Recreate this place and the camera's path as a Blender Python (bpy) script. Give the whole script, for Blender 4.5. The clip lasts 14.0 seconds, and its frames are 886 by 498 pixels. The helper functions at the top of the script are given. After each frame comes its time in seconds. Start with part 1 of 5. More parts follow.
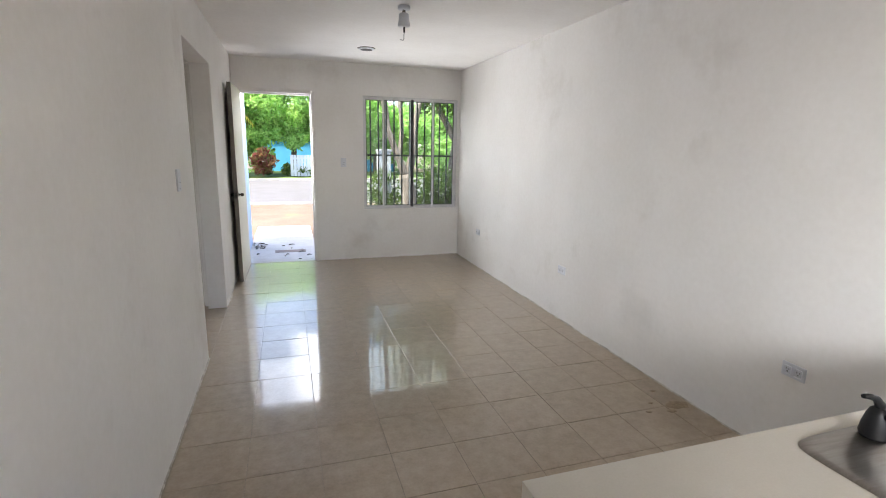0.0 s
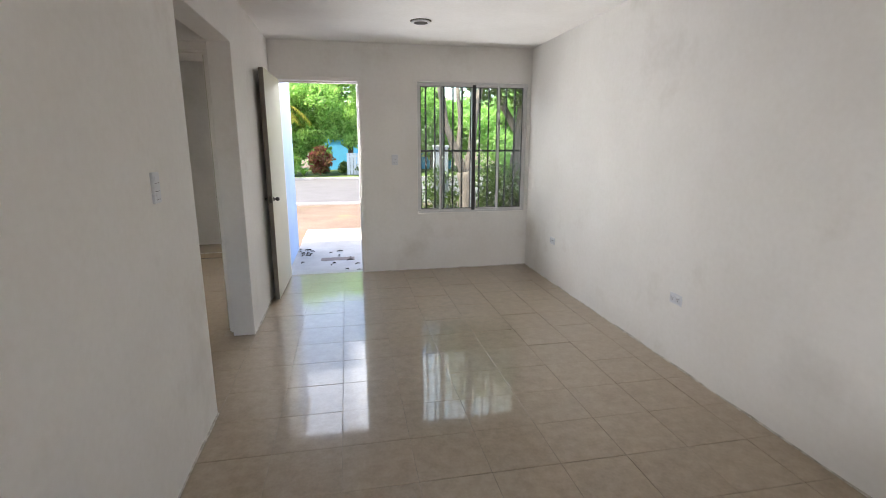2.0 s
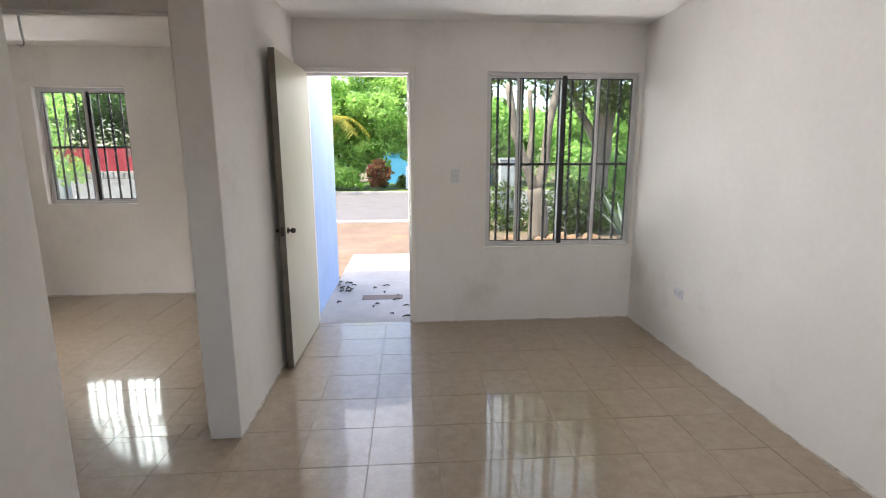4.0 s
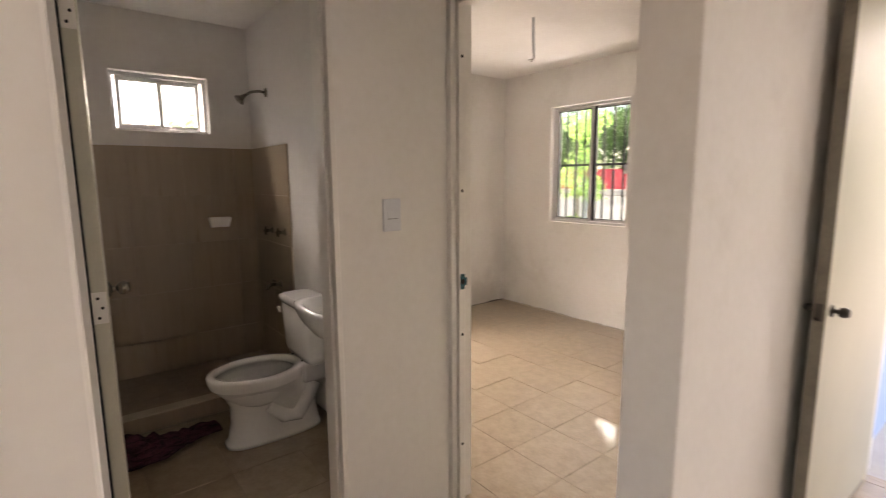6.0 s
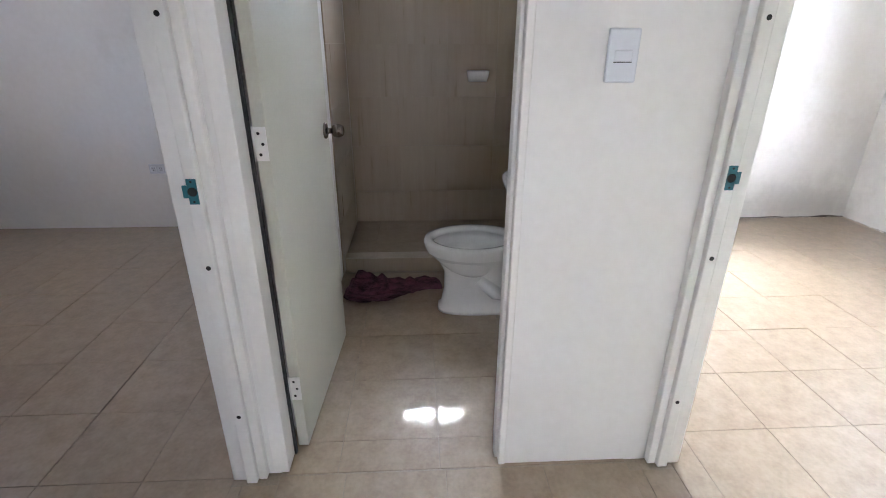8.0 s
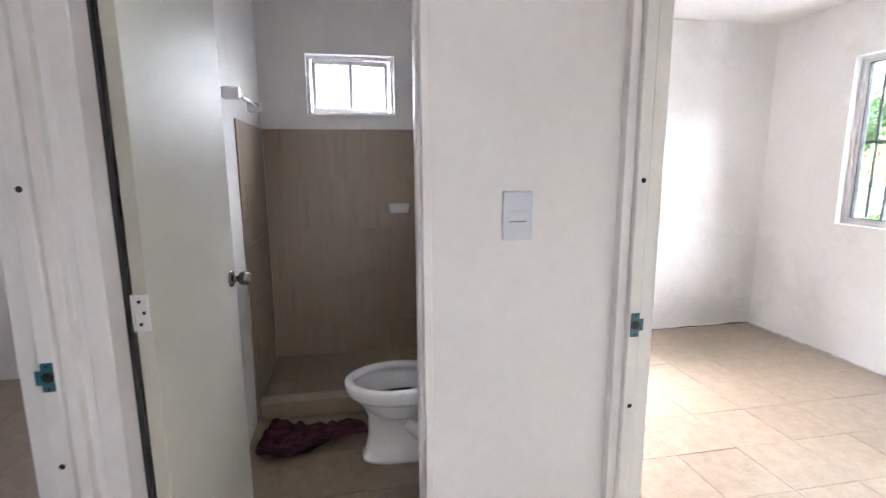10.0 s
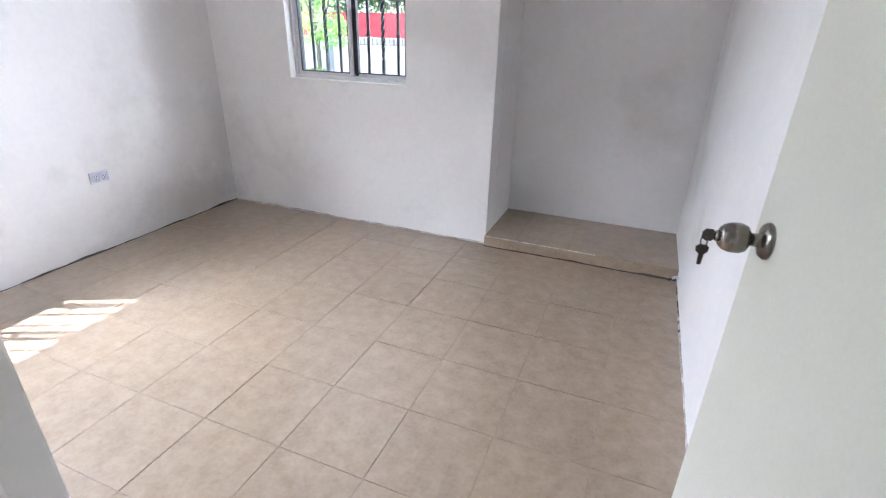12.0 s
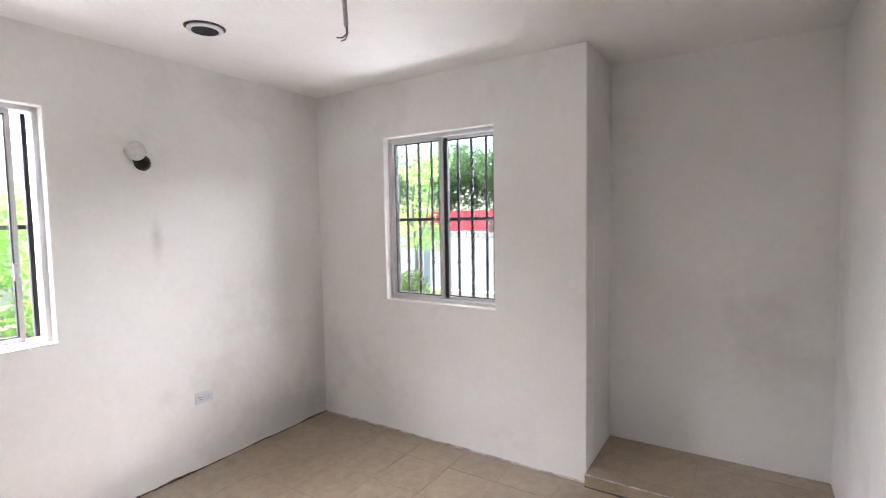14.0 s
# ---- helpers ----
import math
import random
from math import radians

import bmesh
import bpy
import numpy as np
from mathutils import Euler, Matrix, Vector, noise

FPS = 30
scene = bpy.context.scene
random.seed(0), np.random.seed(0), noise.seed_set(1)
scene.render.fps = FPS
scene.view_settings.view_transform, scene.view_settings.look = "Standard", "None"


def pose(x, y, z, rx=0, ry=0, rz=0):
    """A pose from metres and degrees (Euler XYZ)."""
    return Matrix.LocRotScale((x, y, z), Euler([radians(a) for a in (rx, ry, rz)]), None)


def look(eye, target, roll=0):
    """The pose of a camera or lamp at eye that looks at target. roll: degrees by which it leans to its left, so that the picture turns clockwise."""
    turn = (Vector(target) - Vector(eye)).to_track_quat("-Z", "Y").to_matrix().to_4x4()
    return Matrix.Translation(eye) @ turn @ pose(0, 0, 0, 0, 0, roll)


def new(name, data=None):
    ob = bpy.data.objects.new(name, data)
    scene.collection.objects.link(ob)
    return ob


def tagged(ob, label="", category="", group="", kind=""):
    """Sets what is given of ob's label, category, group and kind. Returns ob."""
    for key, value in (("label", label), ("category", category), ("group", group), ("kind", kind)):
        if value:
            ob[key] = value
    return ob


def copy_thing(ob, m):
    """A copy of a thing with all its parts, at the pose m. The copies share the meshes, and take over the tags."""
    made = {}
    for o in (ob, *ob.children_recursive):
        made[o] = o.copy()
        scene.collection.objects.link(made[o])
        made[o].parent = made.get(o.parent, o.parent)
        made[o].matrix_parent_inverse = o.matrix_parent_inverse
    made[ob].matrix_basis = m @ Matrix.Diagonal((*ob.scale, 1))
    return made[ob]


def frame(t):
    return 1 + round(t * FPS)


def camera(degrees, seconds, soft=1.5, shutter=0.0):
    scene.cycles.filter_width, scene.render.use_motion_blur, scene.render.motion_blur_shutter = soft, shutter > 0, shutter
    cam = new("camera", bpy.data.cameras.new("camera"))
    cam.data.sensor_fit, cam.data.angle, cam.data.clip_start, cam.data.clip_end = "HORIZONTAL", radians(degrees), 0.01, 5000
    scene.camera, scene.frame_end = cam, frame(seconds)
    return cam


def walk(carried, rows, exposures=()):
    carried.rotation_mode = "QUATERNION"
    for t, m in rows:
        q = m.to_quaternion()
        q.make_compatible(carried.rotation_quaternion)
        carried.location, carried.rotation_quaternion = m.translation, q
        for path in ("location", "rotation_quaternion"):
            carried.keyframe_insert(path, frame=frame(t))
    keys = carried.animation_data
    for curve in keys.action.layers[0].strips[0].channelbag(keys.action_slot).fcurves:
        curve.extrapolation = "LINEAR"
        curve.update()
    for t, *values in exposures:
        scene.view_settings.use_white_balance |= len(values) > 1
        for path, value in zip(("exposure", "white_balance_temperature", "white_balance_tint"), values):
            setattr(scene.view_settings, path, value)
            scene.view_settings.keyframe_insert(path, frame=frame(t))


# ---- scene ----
cam = camera(84.8, 14.0, soft=1.0, shutter=0.25)
PATH = [
    (0, (0.579, -6.372, 1.482), (1.178, -4.509, 1.071), 1.1),
    (0.5, (0.624, -6.328, 1.443), (1.161, -4.451, 1.012), 0.6),
    (1, (0.588, -6.072, 1.429), (1.095, -4.187, 0.993), 0.1),
    (1.5, (0.647, -5.804, 1.426), (1.096, -3.908, 0.972), 0.0),
    (2, (0.749, -5.459, 1.448), (1.124, -3.541, 1.021), 0.0),
    (2.2, (0.773, -5.348, 1.434), (1.121, -3.424, 1.016), 0.2),
    (4.3, (0.884, -3.858, 1.426), (0.904, -1.89, 1.068), -0.3),
    (4.5, (0.882, -3.727, 1.413), (0.771, -1.76, 1.067), -0.4),
    (5, (0.872, -3.398, 1.423), (0.336, -1.499, 1.095), -0.5),
    (5.5, (0.69, -3.124, 1.407), (-0.373, -1.458, 1.097), -0.7),
    (6, (0.533, -2.864, 1.406), (-1.027, -1.645, 1.117), -0.4),
    (6.5, (0.429, -2.598, 1.424), (-1.411, -1.884, 1.099), 0.2),
    (7, (0.288, -2.479, 1.406), (-1.612, -2.13, 0.889), 0.9),
    (7.5, (0.226, -2.423, 1.32), (-1.62, -2.278, 0.565), 0.4),
    (7.7, (0.218, -2.411, 1.291), (-1.618, -2.303, 0.506), 0.2),
    (10, (0.13, -2.307, 1.398), (-1.806, -1.941, 1.053), -0.4),
    (10.5, (-0.095, -2.227, 1.4), (-1.742, -1.156, 1.023), 0.7),
    (11, (-0.25, -1.99, 1.398), (-1.438, -0.453, 0.919), 0.8),
    (11.5, (-0.355, -1.842, 1.352), (-1.167, -0.152, 0.656), 1.3),
    (12, (-0.496, -1.717, 1.297), (-1.167, -0.028, 0.462), 1.4),
    (12.5, (-0.566, -1.647, 1.358), (-1.266, 0.104, 0.693), 0.3),
    (13, (-0.556, -1.615, 1.468), (-1.365, 0.176, 1.093), -0.7),
    (13.5, (-0.552, -1.606, 1.55), (-1.446, 0.175, 1.376), -1.0),
    (14, (-0.537, -1.592, 1.536), (-1.614, 0.088, 1.407), -1.0),
]
EXPOSURES = [(0.0, 2.48, 6850, 14), (2.0, 2.3, 7000, 14), (4.5, 2.22, 7250, 17), (5.0, 2.3, 7500, 17), (5.5, 2.5, 7700, 18), (6.0, 2.88, 8600, 25), (6.5, 3.28, 6550, 16),
             (7.5, 4.0, 6050, 16), (10.0, 3.98, 6250, 20), (10.5, 3.68, 6300, 21), (11.0, 3.5, 6100, 19), (12.0, 3.2, 5880, 19), (13.0, 3.12, 6300, 20), (14.0, 3.05, 6500, 20)]
walk(cam, [(t, look(eye, target, roll)) for t, eye, target, roll in PATH], EXPOSURES)

# world and sun: high sun from behind and to the side of the house
SUN_DIR = Vector((-0.85, -0.40, 2.1)).normalized()
world = bpy.data.worlds.new("sky")
scene.world = world
world.use_nodes = True
wt = world.node_tree
sky = wt.nodes.new("ShaderNodeTexSky")
sky.sky_type = "NISHITA"
sky.sun_disc = False
sky.sun_elevation = math.asin(SUN_DIR.z)
sky.sun_rotation = math.atan2(SUN_DIR.x, SUN_DIR.y)
sky.dust_density = 1.6
wt.nodes["Background"].inputs["Strength"].default_value = 0.15
wt.links.new(sky.outputs[0], wt.nodes["Background"].inputs[0])
sun = new("sun", bpy.data.lights.new("sun", "SUN"))
sun.data.energy, sun.data.angle, sun.data.color = 3.0, radians(0.6), (1.0, 0.95, 0.87)
sun.matrix_basis = look(SUN_DIR * 40, (0, 0, 0))


def fill_light(eye, target, w, h, watts, spread=140):
    """An added area lamp that stands in for daylight at an opening."""
    ob = new("daylight_fill", bpy.data.lights.new("daylight_fill", "AREA"))
    ob.data.shape, ob.data.size, ob.data.size_y, ob.data.energy, ob.data.color = "RECTANGLE", w, h, watts, (0.92, 0.965, 1.0)
    ob.data.spread = radians(spread)
    ob.matrix_basis = look(eye, target)


# lamps added in place of sky and ground light, to lift the rooms
fill_light((1.2, 4.6, 5.0), (1.5, -3.0, 1.2), 7.0, 3.0, 20)      # sky over the street, for the front door and window
fill_light((0.48, 0.11, 1.40), (2.83, -2.2, 1.55), 0.8, 1.3, 3.6, 90)   # added lamp in the front door opening, aimed at the right wall
fill_light((2.15, 1.15, 0.08), (2.83, -1.3, 1.7), 1.5, 0.5, 8)       # added lamp for bounce off the yard under the living-room window
fill_light((0.2, 3.9, 3.5), (-3.2, -0.2, 1.6), 3.2, 2.2, 36, 76)     # sky before the bedroom window
fill_light((-5.0, 6.8, 4.6), (-1.6, -1.4, 1.0), 5.0, 2.2, 66)     # sky over the side street
fill_light((-2.2, 2.25, 0.22), (-2.6, -0.3, 2.3), 3.0, 0.8, 12)   # added lamp for bounce off the ground under the bedroom window
fill_light((-7.0, -1.3, 2.7), (-0.16, -0.5, 1.2), 4.0, 1.8, 80)   # sky beside the side window
fill_light((-4.7, -1.0, 0.22), (-2.2, -0.7, 2.3), 3.0, 0.8, 10)   # added lamp for bounce off the ground under the side window
fill_light((-4.7, -2.28, 3.1), (-2.6, -2.28, 1.5), 2.4, 1.1, 105)  # sky beside the bathroom window
fill_light((-2.0, -6.1, 1.6), (-2.0, -4, 1.3), 1.1, 1.0, 0.24)    # fill added at an unseen second bedroom window
fill_light((0.95, -8.3, 1.95), (2.83, -6.2, 0.55), 0.8, 0.7, 6.2, 76)   # fill added at an unseen kitchen back door
fill_light((2.15, -8.3, 1.55), (2.83, -7.0, 0.9), 0.85, 0.9, 3.0, 95)   # fill added at an unseen kitchen window


# ---------------------------------------------------------------- materials
def nodes_of(name):
    m = bpy.data.materials.new(name)
    m.use_nodes = True
    t = m.node_tree
    return m, t, t.nodes["Principled BSDF"]


def add(t, kind, **values):
    n = t.nodes.new(kind)
    for k, v in values.items():
        n.inputs[k].default_value = v
    return n


def surface(name, dark, light, rough=0.6, scale=6.0, fine=90.0, bump=0.15, depth=0.002, metal=0.0, vary=0.0,
            rough_vary=0.1, stain=None, stain_scale=1.3, stain_at=0.6, stretch=(1, 1, 1), spec=0.5, coat=0.0):
    """A procedural surface: coarse mottling between two colours, fine grain, relief, optional stains and piece-to-piece change."""
    m, t, b = nodes_of(name)
    geo = t.nodes.new("ShaderNodeNewGeometry")
    mp = t.nodes.new("ShaderNodeMapping")
    mp.inputs["Scale"].default_value = stretch
    src = geo.outputs["Position"]
    info = t.nodes.new("ShaderNodeObjectInfo")
    if vary:
        sh = t.nodes.new("ShaderNodeVectorMath")
        sh.operation = "MULTIPLY_ADD"
        cx = t.nodes.new("ShaderNodeCombineXYZ")
        for i in range(3):
            t.links.new(info.outputs["Random"], cx.inputs[i])
        t.links.new(cx.outputs[0], sh.inputs[0])
        sh.inputs[1].default_value = (37, 51, 13)
        t.links.new(geo.outputs["Position"], sh.inputs[2])
        src = sh.outputs[0]
    t.links.new(src, mp.inputs["Vector"])
    big = add(t, "ShaderNodeTexNoise", Scale=scale, Detail=6.0, Roughness=0.6)
    small = add(t, "ShaderNodeTexNoise", Scale=fine, Detail=4.0)
    for n in (big, small):
        t.links.new(mp.outputs[0], n.inputs["Vector"])
    mixf = t.nodes.new("ShaderNodeMath")
    mixf.operation = "MULTIPLY_ADD"
    t.links.new(small.outputs["Fac"], mixf.inputs[0])
    mixf.inputs[1].default_value = 0.45
    sub = t.nodes.new("ShaderNodeMath")
    sub.operation = "SUBTRACT"
    t.links.new(big.outputs["Fac"], sub.inputs[0])
    sub.inputs[1].default_value = 0.22
    t.links.new(sub.outputs[0], mixf.inputs[2])
    ramp = t.nodes.new("ShaderNodeMapRange")
    ramp.inputs["From Min"].default_value, ramp.inputs["From Max"].default_value = 0.3, 0.7
    t.links.new(mixf.outputs[0], ramp.inputs["Value"])
    col = t.nodes.new("ShaderNodeMix")
    col.data_type = "RGBA"
    col.inputs[6].default_value, col.inputs[7].default_value = (*dark, 1), (*light, 1)
    t.links.new(ramp.outputs[0], col.inputs[0])
    out = col.outputs[2]
    if stain:
        sn = add(t, "ShaderNodeTexNoise", Scale=stain_scale, Detail=7.0, Roughness=0.65)
        t.links.new(geo.outputs["Position"], sn.inputs["Vector"])
        sr = t.nodes.new("ShaderNodeMapRange")
        sr.inputs["From Min"].default_value, sr.inputs["From Max"].default_value = stain_at, stain_at + 0.22
        t.links.new(sn.outputs["Fac"], sr.inputs["Value"])
        sm = t.nodes.new("ShaderNodeMix")
        sm.data_type = "RGBA"
        sm.inputs[7].default_value = (*stain, 1)
        t.links.new(sr.outputs[0], sm.inputs[0])
        t.links.new(out, sm.inputs[6])
        out = sm.outputs[2]
    if vary:
        hv = t.nodes.new("ShaderNodeHueSaturation")
        vr = t.nodes.new("ShaderNodeMapRange")
        vr.inputs["To Min"].default_value, vr.inputs["To Max"].default_value = 1 - vary, 1 + vary
        t.links.new(info.outputs["Random"], vr.inputs["Value"])
        t.links.new(vr.outputs[0], hv.inputs["Value"])
        t.links.new(out, hv.inputs["Color"])
        out = hv.outputs[0]
    t.links.new(out, b.inputs["Base Color"])
    rr = t.nodes.new("ShaderNodeMapRange")
    rr.inputs["To Min"].default_value, rr.inputs["To Max"].default_value = max(0.02, rough - rough_vary), min(1, rough + rough_vary)
    t.links.new(big.outputs["Fac"], rr.inputs["Value"])
    t.links.new(rr.outputs[0], b.inputs["Roughness"])
    b.inputs["Metallic"].default_value = metal
    b.inputs["Specular IOR Level"].default_value = spec
    b.inputs["Coat Weight"].default_value = coat
    b.inputs["Coat Roughness"].default_value = 0.065
    if bump:
        bp = t.nodes.new("ShaderNodeBump")
        bp.inputs["Strength"].default_value, bp.inputs["Distance"].default_value = bump, depth
        t.links.new(mixf.outputs[0], bp.inputs["Height"])
        t.links.new(bp.outputs[0], b.inputs["Normal"])
    return m


def leaf_material(name, dark, light, through_gain=1.3):
    """Leaves that differ blade by blade; thin blades let more light through than they throw back."""
    m, t, b = nodes_of(name)
    geo = t.nodes.new("ShaderNodeNewGeometry")
    col = t.nodes.new("ShaderNodeMix")
    col.data_type = "RGBA"
    col.inputs[6].default_value, col.inputs[7].default_value = (*dark, 1), (*light, 1)
    t.links.new(geo.outputs["Random Per Island"], col.inputs[0])
    t.links.new(col.outputs[2], b.inputs["Base Color"])
    b.inputs["Roughness"].default_value = 0.45
    tr = t.nodes.new("ShaderNodeBsdfTranslucent")
    hv = t.nodes.new("ShaderNodeHueSaturation")
    hv.inputs["Value"].default_value = through_gain
    t.links.new(col.outputs[2], hv.inputs["Color"])
    t.links.new(hv.outputs[0], tr.inputs["Color"])
    mx = t.nodes.new("ShaderNodeMixShader")
    mx.inputs[0].default_value = 0.55
    t.links.new(b.outputs[0], mx.inputs[1])
    t.links.new(tr.outputs[0], mx.inputs[2])
    t.links.new(mx.outputs[0], t.nodes["Material Output"].inputs["Surface"])
    return m


def glass_material(name, tint, gloss_rough=0.0):
    """Thin window glass."""
    m, t, b = nodes_of(name)
    t.nodes.remove(b)
    tr = t.nodes.new("ShaderNodeBsdfTransparent")
    tr.inputs["Color"].default_value = (*tint, 1)
    gl = t.nodes.new("ShaderNodeBsdfGlossy")
    gl.inputs["Roughness"].default_value = gloss_rough
    fr = t.nodes.new("ShaderNodeFresnel")
    fr.inputs["IOR"].default_value = 1.5
    mx = t.nodes.new("ShaderNodeMixShader")
    t.links.new(fr.outputs[0], mx.inputs[0])
    t.links.new(tr.outputs[0], mx.inputs[1])
    t.links.new(gl.outputs[0], mx.inputs[2])
    t.links.new(mx.outputs[0], t.nodes["Material Output"].inputs["Surface"])
    return m


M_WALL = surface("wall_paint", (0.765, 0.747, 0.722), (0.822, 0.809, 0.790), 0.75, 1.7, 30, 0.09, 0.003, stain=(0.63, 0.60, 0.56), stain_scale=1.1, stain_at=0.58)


def grey_patches(m, patches, colour):
    """Cloudy grey patches mixed into the plaster's colour (centre, radii, strength)."""
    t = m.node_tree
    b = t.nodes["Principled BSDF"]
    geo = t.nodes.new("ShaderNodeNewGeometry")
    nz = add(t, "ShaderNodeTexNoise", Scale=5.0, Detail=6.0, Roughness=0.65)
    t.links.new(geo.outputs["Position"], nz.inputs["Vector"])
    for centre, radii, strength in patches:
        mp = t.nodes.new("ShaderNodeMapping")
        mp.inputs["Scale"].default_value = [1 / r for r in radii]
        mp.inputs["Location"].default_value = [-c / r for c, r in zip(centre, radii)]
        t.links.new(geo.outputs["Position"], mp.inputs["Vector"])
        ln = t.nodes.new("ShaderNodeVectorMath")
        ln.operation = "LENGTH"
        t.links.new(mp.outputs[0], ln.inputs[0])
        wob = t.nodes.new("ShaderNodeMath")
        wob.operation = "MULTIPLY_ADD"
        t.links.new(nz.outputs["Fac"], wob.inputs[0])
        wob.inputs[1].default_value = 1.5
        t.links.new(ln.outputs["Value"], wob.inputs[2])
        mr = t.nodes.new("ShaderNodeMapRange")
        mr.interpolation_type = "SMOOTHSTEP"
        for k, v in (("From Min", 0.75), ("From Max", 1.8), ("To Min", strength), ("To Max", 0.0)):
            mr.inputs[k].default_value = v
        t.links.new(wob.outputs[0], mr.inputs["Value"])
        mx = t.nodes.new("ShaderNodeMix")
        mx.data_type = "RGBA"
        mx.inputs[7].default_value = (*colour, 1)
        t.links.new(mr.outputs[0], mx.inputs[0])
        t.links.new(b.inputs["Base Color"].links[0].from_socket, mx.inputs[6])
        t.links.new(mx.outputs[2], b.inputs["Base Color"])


grey_patches(M_WALL, [((-3.407, 0.72, 0.12), (0.4, 0.75, 0.30), 0.5), ((-3.407, 1.05, 0.55), (0.4, 0.22, 0.6), 0.25), ((-3.407, -0.14, 1.45), (0.4, 0.05, 0.2), 0.45),
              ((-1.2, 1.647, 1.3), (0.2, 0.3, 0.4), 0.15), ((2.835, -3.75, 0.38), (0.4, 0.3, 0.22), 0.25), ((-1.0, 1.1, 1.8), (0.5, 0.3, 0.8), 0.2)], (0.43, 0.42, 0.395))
M_CEIL = surface("ceiling_paint", (0.79, 0.775, 0.755), (0.86, 0.85, 0.835), 0.85, 1.6, 45, 0.25, 0.004, stain=(0.70, 0.66, 0.6), stain_at=0.66)
M_EXT = surface("pale_blue_render", (0.33, 0.45, 0.67), (0.39, 0.52, 0.74), 0.85, 2.5, 70, 0.3, 0.004)
M_TILE = surface("polished_tile", (0.285, 0.214, 0.146), (0.378, 0.295, 0.21), 0.40, 16, 70, 0.02, 0.0012, vary=0.025, rough_vary=0.12, spec=0.4, coat=1.0)
M_GROUT = surface("grout", (0.235, 0.183, 0.13), (0.36, 0.295, 0.225), 0.6, 5, 120, 0.3)
M_BTILE = surface("bath_tile", (0.335, 0.265, 0.19), (0.375, 0.30, 0.22), 0.3, 3, 30, 0.05, 0.001, vary=0.02, stretch=(9, 9, 0.5), rough_vary=0.08)
M_DOOR = surface("door_paint", (0.53, 0.52, 0.435), (0.585, 0.573, 0.485), 0.58, 2, 140, 0.06, 0.001, rough_vary=0.06)
# darkened for the shade on the front door's edge; also dark fittings
M_EDGE = surface("shaded_edge_and_fittings", (0.13, 0.115, 0.09), (0.21, 0.19, 0.155), 0.6, 8, 90, 0.1)
M_EDGE2 = surface("dried_mud", (0.19, 0.135, 0.085), (0.29, 0.22, 0.145), 0.9, 30, 120, 0.4)
M_FRAME = surface("white_frame_paint", (0.77, 0.75, 0.72), (0.84, 0.82, 0.79), 0.45, 5, 60, 0.08, 0.001, stain=(0.68, 0.66, 0.63), stain_scale=3, stain_at=0.66)
M_ALU = surface("white_aluminium", (0.58, 0.58, 0.585), (0.68, 0.68, 0.685), 0.35, 6, 80, 0.04)
# black rubber; also the shade strip in the bathroom door's gap
M_RUBBER_GAP = surface("black_gasket_and_gap_shade", (0.015, 0.015, 0.017), (0.035, 0.035, 0.04), 0.6, 10, 90, 0.1)
M_IRON = surface("black_iron", (0.007, 0.007, 0.008), (0.02, 0.019, 0.018), 0.6, 14, 120, 0.2)
M_STEEL = surface("satin_nickel", (0.20, 0.18, 0.155), (0.30, 0.275, 0.24), 0.24, 10, 120, 0.03, metal=1.0)
M_BRONZE = surface("dark_bronze", (0.05, 0.045, 0.04), (0.10, 0.09, 0.08), 0.3, 10, 120, 0.03, metal=0.9)
M_CHROME = surface("chrome", (0.55, 0.55, 0.56), (0.68, 0.68, 0.69), 0.14, 10, 120, 0.02, metal=1.0)
M_STAINLESS = surface("stainless", (0.27, 0.25, 0.23), (0.36, 0.34, 0.32), 0.32, 12, 200, 0.03, metal=1.0, stretch=(1, 12, 1))
M_TEAL = surface("teal_strike", (0.012, 0.095, 0.125), (0.02, 0.14, 0.175), 0.35, 30, 120, 0.05)
M_HOLE = surface("dark_hole", (0.008, 0.007, 0.006), (0.02, 0.018, 0.016), 0.8, 30, 90, 0.0)
M_PLASTIC = surface("white_plastic", (0.64, 0.66, 0.705), (0.69, 0.71, 0.755), 0.32, 8, 60, 0.0)
M_CERAMIC = surface("white_ceramic", (0.76, 0.76, 0.75), (0.82, 0.82, 0.81), 0.08, 4, 50, 0.0, rough_vary=0.03, coat=0.4)
M_WATER = surface("toilet_water", (0.03, 0.03, 0.028), (0.055, 0.055, 0.05), 0.05, 4, 30, 0.0, rough_vary=0.02)
M_RAG = surface("maroon_cloth", (0.012, 0.004, 0.006), (0.14, 0.05, 0.075), 0.95, 18, 160, 0.35, 0.003, spec=0.1, stretch=(1.6, 0.5, 1.6))
M_COUNTER = surface("cream_counter", (0.47, 0.44, 0.375), (0.53, 0.495, 0.43), 0.4, 3, 200, 0.02, rough_vary=0.08)
M_CABINET = surface("white_cabinet", (0.68, 0.66, 0.62), (0.75, 0.73, 0.69), 0.45, 4, 60, 0.04)
M_BLACK = surface("black_faucet", (0.006, 0.006, 0.0065), (0.012, 0.012, 0.013), 0.42, 12, 60, 0.0, spec=0.25)
M_BULB = surface("frosted_bulb", (0.50, 0.49, 0.46), (0.58, 0.57, 0.54), 0.3, 5, 40, 0.0)
M_DIRT = surface("orange_soil", (0.10, 0.066, 0.045), (0.15, 0.108, 0.08), 0.95, 1.6, 25, 0.6, 0.02, stain=(0.14, 0.16, 0.05), stain_scale=0.5, stain_at=0.56)
M_CONC = surface("path_concrete", (0.34, 0.32, 0.295), (0.43, 0.405, 0.38), 0.9, 3, 50, 0.4, 0.004, stain=(0.36, 0.30, 0.25), stain_at=0.6)
